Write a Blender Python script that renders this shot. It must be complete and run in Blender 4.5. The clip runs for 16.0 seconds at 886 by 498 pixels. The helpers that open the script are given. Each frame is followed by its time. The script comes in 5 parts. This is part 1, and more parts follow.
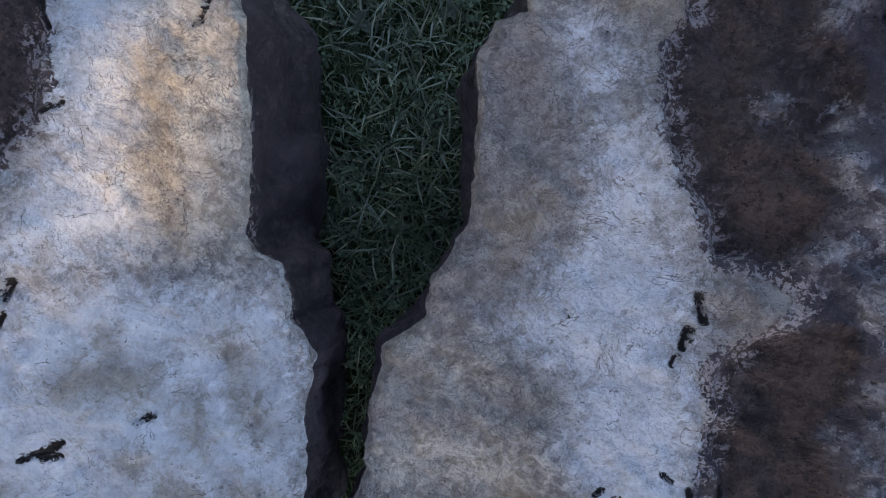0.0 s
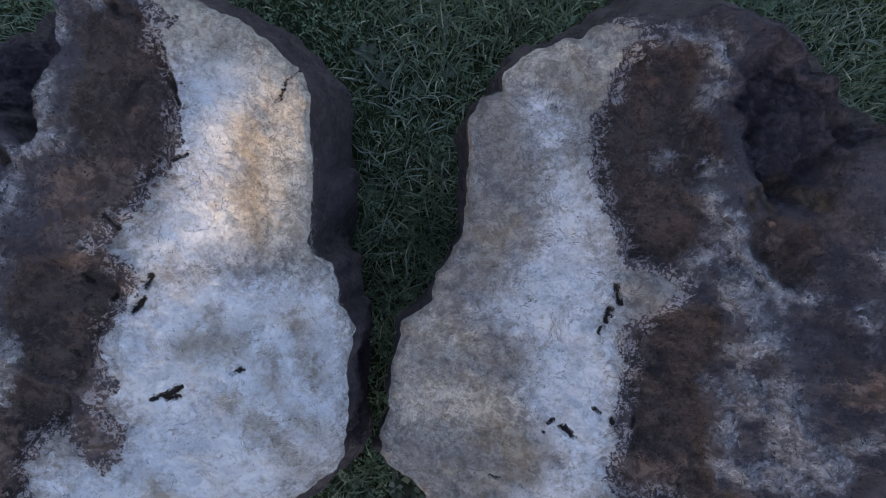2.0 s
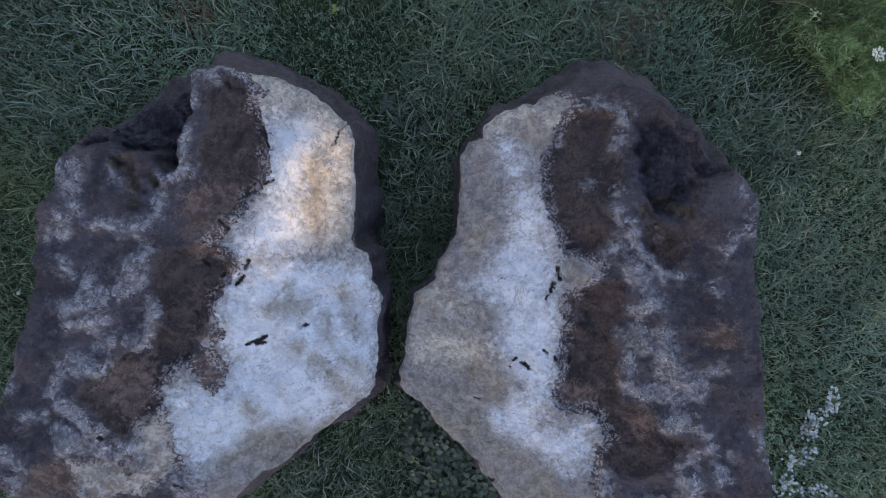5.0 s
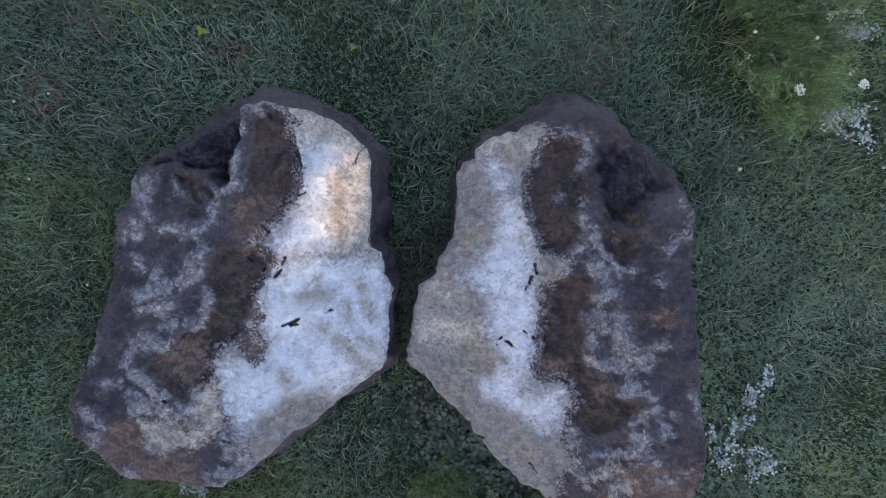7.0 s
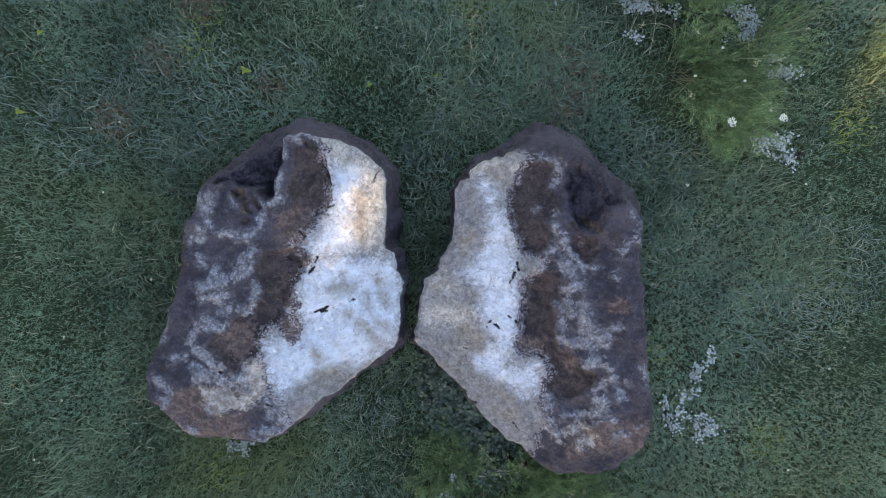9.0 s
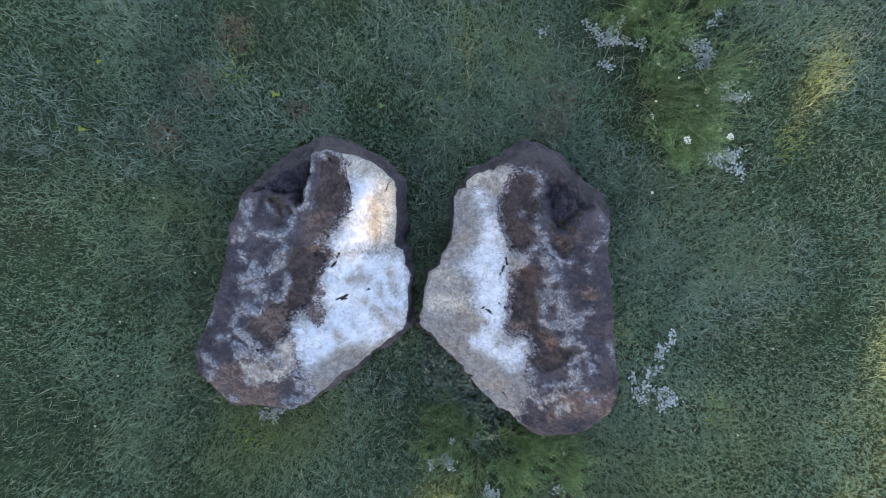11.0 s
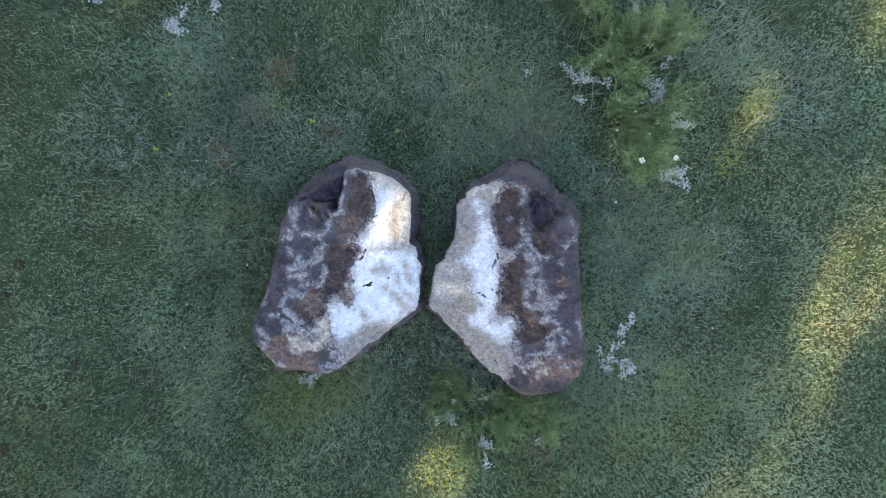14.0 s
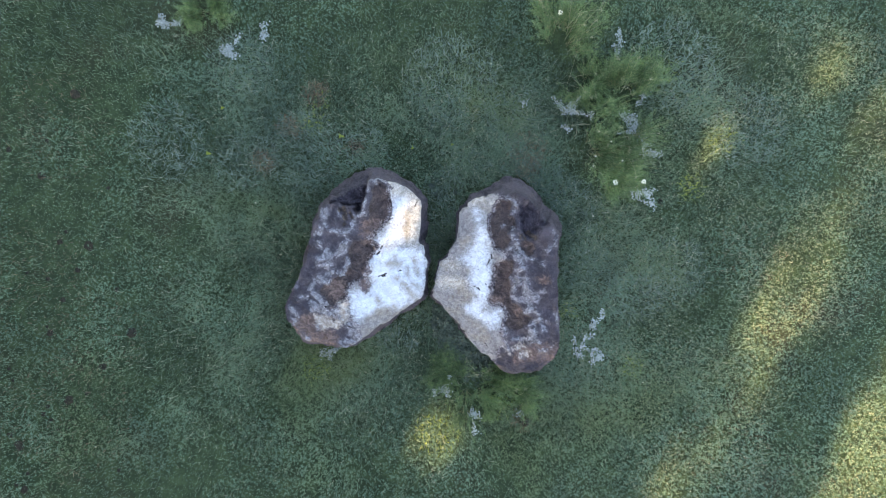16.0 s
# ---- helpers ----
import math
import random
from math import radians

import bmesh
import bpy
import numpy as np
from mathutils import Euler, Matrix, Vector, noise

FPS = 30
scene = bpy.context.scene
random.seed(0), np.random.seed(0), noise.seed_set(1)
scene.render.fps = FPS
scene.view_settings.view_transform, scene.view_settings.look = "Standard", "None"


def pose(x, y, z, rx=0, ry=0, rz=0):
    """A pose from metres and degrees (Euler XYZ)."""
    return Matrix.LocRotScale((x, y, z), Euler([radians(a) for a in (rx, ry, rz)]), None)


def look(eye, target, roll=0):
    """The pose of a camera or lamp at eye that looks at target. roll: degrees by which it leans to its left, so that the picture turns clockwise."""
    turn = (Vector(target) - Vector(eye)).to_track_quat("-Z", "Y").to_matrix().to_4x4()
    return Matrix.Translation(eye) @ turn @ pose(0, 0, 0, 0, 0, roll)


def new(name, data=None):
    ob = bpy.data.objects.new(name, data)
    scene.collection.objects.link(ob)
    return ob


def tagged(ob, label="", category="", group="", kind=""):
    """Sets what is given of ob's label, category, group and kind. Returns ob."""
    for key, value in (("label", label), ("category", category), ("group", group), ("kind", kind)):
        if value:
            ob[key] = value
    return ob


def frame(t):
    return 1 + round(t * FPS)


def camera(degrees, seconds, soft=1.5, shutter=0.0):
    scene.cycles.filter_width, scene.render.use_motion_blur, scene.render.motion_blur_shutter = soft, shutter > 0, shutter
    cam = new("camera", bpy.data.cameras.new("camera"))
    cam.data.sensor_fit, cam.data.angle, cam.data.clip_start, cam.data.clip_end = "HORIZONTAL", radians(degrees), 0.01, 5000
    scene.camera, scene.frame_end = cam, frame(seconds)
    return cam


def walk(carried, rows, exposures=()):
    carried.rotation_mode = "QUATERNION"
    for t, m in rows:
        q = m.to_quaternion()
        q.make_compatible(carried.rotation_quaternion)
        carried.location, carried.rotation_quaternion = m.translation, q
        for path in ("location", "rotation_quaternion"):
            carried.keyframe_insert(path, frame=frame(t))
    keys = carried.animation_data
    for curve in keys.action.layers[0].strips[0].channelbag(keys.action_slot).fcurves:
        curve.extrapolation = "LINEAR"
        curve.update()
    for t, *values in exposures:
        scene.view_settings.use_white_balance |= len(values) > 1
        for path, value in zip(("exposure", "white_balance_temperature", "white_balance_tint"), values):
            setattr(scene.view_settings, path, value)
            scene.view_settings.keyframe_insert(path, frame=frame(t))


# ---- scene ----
cam = camera(70.0, 16.0, soft=1.0)
METRES, EYE, TILT, LEAN, TURN = 5.125, 1.483, -90.0, 0.0, 0.0
ROWS = [
    (0.0, 0.0, 0.0, 0.0, -0.0, 0.0, 0.0),
    (0.5, -0.0004, -0.0213, 0.001, 0.03, 0.02, -0.04),
    (1.0, -0.0001, -0.0443, 0.0022, 0.06, -0.01, -0.07),
    (1.5, -0.0001, -0.0665, 0.0027, 0.07, 0.03, -0.08),
    (2.0, -0.0002, -0.0901, 0.002, 0.09, 0.03, -0.1),
    (2.5, -0.0001, -0.1118, 0.0007, 0.09, 0.03, -0.13),
    (3.0, 0.0003, -0.1356, -0.0, 0.09, 0.05, -0.16),
    (3.5, 0.0004, -0.1578, -0.0004, 0.11, 0.07, -0.19),
    (4.0, 0.0003, -0.1821, -0.0015, 0.12, 0.1, -0.21),
    (6.5, 0.0007, -0.3048, -0.0027, 0.14, 0.12, -0.35),
    (7.0, 0.0012, -0.3305, -0.0026, 0.15, 0.09, -0.38),
    (7.5, 0.0018, -0.3604, -0.0026, 0.17, 0.1, -0.4),
    (8.0, 0.0023, -0.3947, -0.0026, 0.17, 0.11, -0.42),
    (8.5, 0.0019, -0.4266, -0.0027, 0.18, 0.13, -0.44),
    (9.0, 0.0009, -0.4613, -0.0025, 0.17, 0.18, -0.45),
    (11.5, -0.0016, -0.6209, -0.0061, 0.1, 0.11, -0.5),
    (12.0, -0.0029, -0.6538, -0.0073, 0.1, 0.12, -0.51),
    (12.5, -0.0046, -0.6847, -0.0081, 0.09, 0.13, -0.51),
    (13.0, -0.0072, -0.7198, -0.0091, 0.09, 0.14, -0.52),
    (13.5, -0.0082, -0.7534, -0.0099, 0.09, 0.12, -0.53),
    (14.0, -0.0083, -0.7969, -0.0098, 0.07, 0.14, -0.7),
    (14.5, -0.0091, -0.8411, -0.01, 0.06, 0.18, -1.06),
    (15.0, -0.0111, -0.8918, -0.0109, 0.05, 0.21, -1.67),
    (15.5, -0.0126, -0.9411, -0.0126, 0.06, 0.23, -2.37),
    (16.0, -0.0143, -0.9993, -0.0142, 0.06, 0.26, -3.3),
]
walk(cam, [(t, pose(0, 0, EYE, TILT, LEAN, TURN) @ pose(METRES * x, METRES * y, METRES * z, 90 + pitch, roll, yaw)) for t, x, y, z, yaw, pitch, roll in ROWS],
     exposures=[(0.0, 1.44, 7350, 20), (3.5, 1.62, 7350, 20), (7.0, 1.97, 7350, 21), (9.0, 2.22, 7400, 17), (12.5, 2.52, 7400, 15), (16.0, 2.69, 7400, 14)])

# ---- world and sun ----
SUN_HEADING, SUN_HEIGHT = Vector((-0.44, -0.90, 0.0)).normalized(), 24.0
world = bpy.data.worlds.new("sky")
scene.world = world
world.use_nodes = True
wn = world.node_tree
sky = wn.nodes.new("ShaderNodeTexSky")
sky.sky_type, sky.sun_disc = "NISHITA", False
sky.sun_elevation = radians(SUN_HEIGHT)
sky.sun_rotation = math.atan2(SUN_HEADING.x, SUN_HEADING.y)
sky.air_density, sky.dust_density = 1.0, 0.6
wn.links.new(sky.outputs[0], wn.nodes["Background"].inputs[0])
wn.nodes["Background"].inputs[1].default_value = 0.15

sun_data = bpy.data.lights.new("sun", "SUN")
sun_data.energy, sun_data.angle, sun_data.color = 5.0, radians(0.6), (1.0, 0.77, 0.43)
sun = new("sun", sun_data)
sun_way = SUN_HEADING * math.cos(radians(SUN_HEIGHT)) + Vector((0, 0, math.sin(radians(SUN_HEIGHT))))
sun.matrix_world = look(sun_way * 40, (0, 0, 0))


# ---- arithmetic for shapes ----
def lattice(ix, iy, iz, seed):
    h = (ix * 374761393 + iy * 668265263 + iz * 2147483647 + seed * 974634541) & 0xFFFFFFFF
    h = ((h ^ (h >> 13)) * 1274126177) & 0xFFFFFFFF
    return ((h ^ (h >> 16)) & 0xFFFF) / 32767.5 - 1.0


def grain(x, y, z, size, seed=0):
    """Smooth random relief from -1 to 1 with bumps of that size."""
    p = [np.asarray(v, float) / size for v in (x, y, z)]
    p = np.broadcast_arrays(*p)
    i = [np.floor(v).astype(np.int64) for v in p]
    f = [v - n for v, n in zip(p, i)]
    f = [v * v * v * (v * (v * 6 - 15) + 10) for v in f]
    total = 0
    for a in (0, 1):
        for b in (0, 1):
            for c in (0, 1):
                w = (f[0] if a else 1 - f[0]) * (f[1] if b else 1 - f[1]) * (f[2] if c else 1 - f[2])
                total = total + w * lattice(i[0] + a, i[1] + b, i[2] + c, seed)
    return total


def rough(x, y, z, size, octaves=4, seed=0):
    return sum(grain(x, y, z, size / 2 ** k, seed + 7 * k) / 2 ** k for k in range(octaves))


def depth_in(strokes, x, y):
    """How far inside the thick strokes each point lies, in metres; negative outside."""
    best = np.full(np.shape(x), -9.0)
    for x0, y0, x1, y1, r in strokes:
        dx, dy = x1 - x0, y1 - y0
        k = np.clip(((x - x0) * dx + (y - y0) * dy) / (dx * dx + dy * dy + 1e-9), 0, 1)
        best = np.maximum(best, r - np.hypot(x - x0 - k * dx, y - y0 - k * dy))
    return best


def depth_within(areas, x, y):
    """How far inside the closed outlines each point lies, in metres; negative outside."""
    best = np.full(np.shape(x), -9.0)
    for outline in areas:
        odd, near = np.zeros(np.shape(x), bool), np.full(np.shape(x), 9.0)
        for (ax, ay), (bx, by) in zip(outline, outline[1:] + outline[:1]):
            dx, dy = bx - ax, by - ay
            k = np.clip(((x - ax) * dx + (y - ay) * dy) / (dx * dx + dy * dy + 1e-9), 0, 1)
            near = np.minimum(near, np.hypot(x - ax - k * dx, y - ay - k * dy))
            if ay != by:
                odd ^= ((ay > y) != (by > y)) & (x < dx * (y - ay) / dy + ax)
        best = np.maximum(best, np.where(odd, near, -near))
    return best


def depth_of(mark, x, y):
    """Depth inside a mark of the stone: thick strokes and outlined areas together."""
    strokes, areas = mark
    return np.maximum(depth_in(strokes, x, y), depth_within(areas, x, y))


def step(v, a, b):
    k = np.clip((v - a) / (b - a), 0, 1)
    return k * k * (3 - 2 * k)


def reach(outline, cx, cy, angles):
    """Distance from the centre to the outline in each direction."""
    pts = np.array(outline) - (cx, cy)
    ways = np.stack((np.cos(angles), np.sin(angles)), 1)
    best = np.zeros(len(angles))
    for a, b in zip(pts, np.roll(pts, -1, 0)):
        e = b - a
        den = ways[:, 0] * e[1] - ways[:, 1] * e[0]
        den = np.where(abs(den) < 1e-9, 1e-9, den)
        s = (a[0] * e[1] - a[1] * e[0]) / den
        k = (a[0] * ways[:, 1] - a[1] * ways[:, 0]) / den
        best = np.where((k >= -0.001) & (k <= 1.001) & (s > best), s, best)
    return best


def inside(outline, x, y):
    odd = np.zeros(len(x), bool)
    pts = list(outline)
    for (ax, ay), (bx, by) in zip(pts, pts[1:] + pts[:1]):
        if ay != by:
            odd ^= ((ay > y) != (by > y)) & (x < (bx - ax) * (y - ay) / (by - ay) + ax)
    return odd


def mesh_from(name, verts, faces, smooth=True):
    """A mesh from arrays; every face has the same number of corners."""
    verts, faces = np.asarray(verts, np.float32), np.asarray(faces, np.int32)
    me = bpy.data.meshes.new(name)
    me.vertices.add(len(verts))
    me.vertices.foreach_set("co", verts.ravel())
    n = faces.shape[1]
    me.loops.add(faces.size)
    me.loops.foreach_set("vertex_index", faces.ravel())
    me.polygons.add(len(faces))
    me.polygons.foreach_set("loop_start", np.arange(len(faces), dtype=np.int32) * n)
    me.polygons.foreach_set("loop_total", np.full(len(faces), n, np.int32))
    me.polygons.foreach_set("use_smooth", np.full(len(faces), smooth, bool))
    me.update(calc_edges=True)
    return me


def part(name, bm, material, parent, label=""):
    me = bpy.data.meshes.new(name)
    bm.to_mesh(me)
    bm.free()
    me.materials.append(material)
    ob = new(name, me)
    ob.parent = parent
    return tagged(ob, label)


# ---- materials ----
class Nodes:
    """Short hand for a material's node tree."""

    def __init__(self, name):
        self.mat = bpy.data.materials.new(name)
        self.mat.use_nodes = True
        self.tree = self.mat.node_tree
        self.shader = self.tree.nodes["Principled BSDF"]
        self.place = self.tree.nodes.new("ShaderNodeTexCoord").outputs["Object"]

    def node(self, kind, **values):
        n = self.tree.nodes.new(kind)
        for key, v in values.items():
            self.give(n.inputs[key], v)
        return n

    def give(self, socket, v):
        if isinstance(v, bpy.types.NodeSocket):
            self.tree.links.new(v, socket)
        else:
            socket.default_value = v

    def noise(self, scale, detail=4.0, rough=0.6, warp=0.0, at=None):
        n = self.node("ShaderNodeTexNoise", Scale=scale, Detail=detail, Roughness=rough, Distortion=warp)
        self.give(n.inputs["Vector"], at or self.place)
        return n.outputs["Fac"]

    def cells(self, scale, feature="F1", at=None):
        n = self.node("ShaderNodeTexVoronoi", Scale=scale)
        n.feature = feature
        self.give(n.inputs["Vector"], at or self.place)
        return n.outputs["Distance"]

    def flakes(self, scale, at):
        n = self.node("ShaderNodeTexVoronoi", Scale=scale)
        self.give(n.inputs["Vector"], at)
        return self.node("ShaderNodeSeparateColor", Color=n.outputs["Color"]).outputs[0]

    def moved(self, by):
        n = self.node("ShaderNodeVectorMath")
        self.give(n.inputs[0], self.place)
        n.inputs[1].default_value = by
        return n.outputs[0]

    def weigh(self, *pairs):
        """Sum of values about their middle, each with its weight."""
        total = 0.0
        for v, w in pairs:
            total = self.sum("ADD", total, self.sum("MULTIPLY", self.sum("SUBTRACT", v, 0.5), w))
        return total

    def sum(self, op, a, b=0.0, c=0.0, clamp=False):
        n = self.node("ShaderNodeMath")
        n.operation, n.use_clamp = op, clamp
        for s, v in zip(n.inputs, (a, b, c)):
            self.give(s, v)
        return n.outputs[0]

    def span(self, v, a, b, lo=0.0, hi=1.0):
        n = self.node("ShaderNodeMapRange")
        n.interpolation_type = "SMOOTHSTEP"
        for s, w in zip(n.inputs, (v, a, b, lo, hi)):
            self.give(s, w)
        return n.outputs[0]

    def mix(self, fac, a, b):
        n = self.node("ShaderNodeMix")
        n.data_type = "RGBA"
        self.give(n.inputs[0], fac)
        for s, v in ((n.inputs[6], a), (n.inputs[7], b)):
            self.give(s, (*v, 1.0) if isinstance(v, tuple) else v)
        return n.outputs[2]

    def attribute(self, name):
        n = self.node("ShaderNodeAttribute")
        n.attribute_name = name
        return n.outputs["Fac"]

    def bump(self, height, distance, strength=1.0, under=None):
        n = self.node("ShaderNodeBump", Strength=strength, Distance=distance, Height=height)
        if under:
            self.give(n.inputs["Normal"], under)
        return n.outputs[0]

    def done(self, colour, roughness, normal=None, gloss=0.5):
        for key, v in (("Base Color", colour), ("Roughness", roughness), ("Normal", normal), ("Specular IOR Level", gloss)):
            if v is not None:
                self.give(self.shader.inputs[key], (*v, 1.0) if isinstance(v, tuple) else v)
        return self.mat


def stone():
    """Split volcanic boulder: pale core, tan stains and sun tint, brown band, grey crust, dark skin."""
    m = Nodes("split_stone")
    big, mid, fine, dust = m.noise(5, 6, 0.68), m.noise(17, 7, 0.75, 0.5), m.noise(75, 5, 0.75), m.noise(300, 3, 0.7)
    other, third = m.noise(10, 8, 0.78, 1.0), m.noise(31, 6, 0.75, 0.6, m.moved((3.1, 7.7, 1.3)))
    bent = m.node("ShaderNodeVectorMath")
    bent.operation = "MULTIPLY_ADD"
    colour_noise = m.node("ShaderNodeTexNoise", Scale=14.0, Detail=5.0, Roughness=0.7)
    m.give(colour_noise.inputs["Vector"], m.place)
    m.give(bent.inputs[0], colour_noise.outputs["Color"])
    bent.inputs[1].default_value = (0.09, 0.09, 0.09)
    m.give(bent.inputs[2], m.place)
    bent = bent.outputs[0]
    flake, grit = m.flakes(55, bent), m.flakes(150, bent)
    wob = m.weigh((mid, 0.8), (fine, 0.55), (flake, 0.34), (grit, 0.26))

    def layer(name, soft, stray=1.0):
        there = m.attribute(name)
        v = m.sum("MULTIPLY_ADD", wob, stray, there)
        return m.sum("MULTIPLY", m.span(v, 0.5 - soft, 0.5 + soft), m.span(there, 0.0, 0.2))

    def times(*values):
        out = values[0]
        for v in values[1:]:
            out = m.sum("MULTIPLY", out, v)
        return out

    skin = m.mix(m.span(big, 0.38, 0.62), (0.040, 0.033, 0.043), (0.083, 0.069, 0.083))
    skin = m.mix(m.span(other, 0.54, 0.68, 0.0, 0.8), skin, (0.120, 0.096, 0.100))
    skin = m.mix(times(m.span(m.weigh((third, 1.0), (flake, 0.25), (grit, 0.2)), 0.09, 0.15), 0.28), skin, (0.17, 0.142, 0.156))
    skin = m.mix(times(m.span(fine, 0.36, 0.46, 1.0, 0.0), 0.5), skin, (0.016, 0.012, 0.014))
    brown = m.mix(m.span(other, 0.42, 0.60), (0.042, 0.029, 0.029), (0.090, 0.061, 0.057))
    brown = m.mix(times(m.span(m.weigh((third, 1.0), (grit, 0.3), (flake, 0.2)), 0.08, 0.14), 0.5), brown, (0.125, 0.096, 0.092))
    brown = m.mix(times(m.span(m.weigh((other, 1.0), (grit, 0.3), (flake, 0.25)), -0.14, -0.08, 1.0, 0.0), 0.5), brown, (0.018, 0.012, 0.012))
    brown = m.mix(times(m.span(fine, 0.36, 0.46, 1.0, 0.0), 0.7), brown, (0.014, 0.010, 0.009))
    rusty = m.mix(m.span(third, 0.42, 0.58), (0.10, 0.063, 0.052), (0.23, 0.155, 0.130))
    rust = times(layer("rust", 0.25), m.span(mid, 0.36, 0.52, 0.4, 1.0), 0.9)
    crust = m.mix(m.span(third, 0.42, 0.58), (0.15, 0.141, 0.153), (0.40, 0.39, 0.415))
    crust = m.mix(times(m.span(flake, 0.66, 0.72), m.span(grit, 0.2, 0.3)), crust, (0.60, 0.59, 0.62))
    crust = m.mix(times(m.span(m.weigh((fine, 1.0), (flake, 0.30), (grit, 0.25)), 0.06, 0.11), 0.6), crust, (0.060, 0.046, 0.049))
    pale = m.mix(m.span(third, 0.40, 0.60), (0.20, 0.182, 0.174), (0.385, 0.355, 0.337))
    pale = m.mix(times(m.span(m.weigh((third, 0.8), (fine, 0.5), (grit, 0.22), (flake, 0.2)), 0.10, 0.18), 0.35), pale, (0.20, 0.17, 0.165))
    pure = m.mix(m.span(mid, 0.36, 0.6), (0.61, 0.64, 0.69), (0.77, 0.80, 0.855))
    stain_and_sun = m.mix(m.span(third, 0.38, 0.56), (0.48, 0.40, 0.315), (0.84, 0.765, 0.66))
    pale = m.mix(times(layer("pure", 0.42, 1.0), 0.97), pale, pure)
    # Tan stains; on the left tip the cream also paints in warm sunlight.
    pale = m.mix(times(layer("tan", 0.45), m.span(big, 0.36, 0.54, 0.55, 0.9)), pale, stain_and_sun)
    pale = m.mix(times(layer("grime", 0.45, 1.0), 0.85), pale, m.mix(m.span(third, 0.4, 0.6), (0.24, 0.195, 0.15), (0.42, 0.365, 0.30)))
    blotch = times(m.span(m.noise(11, 5, 0.65, 0.3, m.moved((9.1, 2.2, 5.0))), 0.56, 0.68), 0.32)
    pale = m.mix(blotch, pale, (0.34, 0.29, 0.235))
    wrinkle = times(m.span(m.noise(24, 7, 0.7, 1.2, m.moved((4.4, 6.1, 2.0))), 0.53, 0.66), m.span(other, 0.42, 0.56), 0.42)
    pale = m.mix(wrinkle, pale, (0.27, 0.235, 0.215))
    speck = m.span(m.noise(48, 5, 0.8, 1.6), 0.64, 0.69)
    pale = m.mix(times(speck, 0.85), pale, (0.10, 0.085, 0.085))
    def crease(scale, wide, offset):
        n = m.sum("ABSOLUTE", m.sum("SUBTRACT", m.noise(scale, 5, 0.62, 0.7, m.moved(offset)), 0.5))
        return m.span(n, 0.0, wide, 1.0, 0.0)

    open_ground = m.span(m.attribute("pure"), 0.3, 0.8, 1.0, 0.45)
    line = m.sum("MAXIMUM", times(crease(9, 0.008, (2.0, 5.0, 1.0)), m.span(mid, 0.47, 0.55)), times(crease(27, 0.016, (6.0, 1.0, 4.0)), m.span(third, 0.47, 0.55), open_ground))
    line = m.sum("MAXIMUM", line, times(crease(64, 0.03, (1.0, 9.0, 2.0)), m.span(other, 0.50, 0.58), open_ground))
    pale = m.mix(times(line, 0.8), pale, (0.13, 0.108, 0.105))
    colour = m.mix(layer("brown", 0.08, 0.9), skin, brown)
    colour = m.mix(rust, colour, rusty)
    colour = m.mix(times(layer("beige", 0.25, 1.4), 0.85), colour, m.mix(m.span(third, 0.40, 0.60), (0.36, 0.28, 0.225), (0.68, 0.61, 0.54)))
    colour = m.mix(times(layer("film", 0.35, 1.0), m.span(m.attribute("brown"), 0.4, 0.7, 0.55, 0.05)), colour, m.mix(m.span(third, 0.42, 0.6), (0.10, 0.088, 0.10), (0.21, 0.195, 0.208)))
    colour = m.mix(times(layer("crust", 0.24, 1.1), m.span(mid, 0.36, 0.54, 0.25, 0.85)), colour, crust)
    crumbs = m.mix(m.span(m.weigh((grit, 0.6), (fine, 1.0)), -0.06, 0.10), (0.10, 0.072, 0.070), (0.47, 0.42, 0.42))
    colour = m.mix(times(m.span(m.sum("MULTIPLY_ADD", wob, 1.5, m.attribute("fringe")), 0.22, 0.42), m.span(m.attribute("fringe"), 0.04, 0.3), 0.8), colour, crumbs)
    colour = m.mix(layer("pale", 0.03, 0.6), colour, pale)
    # Dark stone of the hollows, with the recess shade painted into its colour.
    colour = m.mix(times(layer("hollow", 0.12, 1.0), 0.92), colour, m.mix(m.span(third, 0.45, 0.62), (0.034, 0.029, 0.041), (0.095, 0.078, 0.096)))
    strip = m.node("ShaderNodeVectorMath")
    strip.operation = "MULTIPLY"
    m.give(strip.inputs[0], bent)
    strip.inputs[1].default_value = (1.0, 0.16, 0.5)
    fibres = m.noise(70, 4, 0.7, 0.0, strip.outputs[0])
    colour = m.mix(times(layer("hollow", 0.10, 0.6), m.span(fibres, 0.50, 0.66), 0.5), colour, (0.13, 0.115, 0.14))
    colour = m.mix(times(layer("crevice", 0.2, 1.0), 0.85), colour, m.mix(m.span(mid, 0.45, 0.58), (0.032, 0.022, 0.018), (0.125, 0.090, 0.065)))
    colour = m.mix(layer("pit", 0.08, 1.0), colour, (0.016, 0.012, 0.012))
    pock = m.span(m.sum("ADD", m.cells(60, "F1", bent), m.sum("MULTIPLY", fine, 0.35)), 0.30, 0.40, 1.0, 0.0)
    colour = m.mix(times(pock, m.span(m.sum("ADD", third, m.span(m.attribute("pale"), 0.3, 0.6, 0.06, 0.0)), 0.50, 0.56), m.span(m.attribute("pale"), 0.35, 0.6, 0.9, 0.35)), colour, (0.012, 0.009, 0.009))
    colour = m.mix(times(m.span(dust, 0.42, 0.64, 0.0, 0.10), m.span(m.attribute("pure"), 0.3, 0.6, 1.0, 0.3)), colour, (0.07, 0.058, 0.056))
    lump = m.bump(m.weigh((mid, 1.0), (third, 0.6), (flake, 0.12)), 0.026, 0.9)
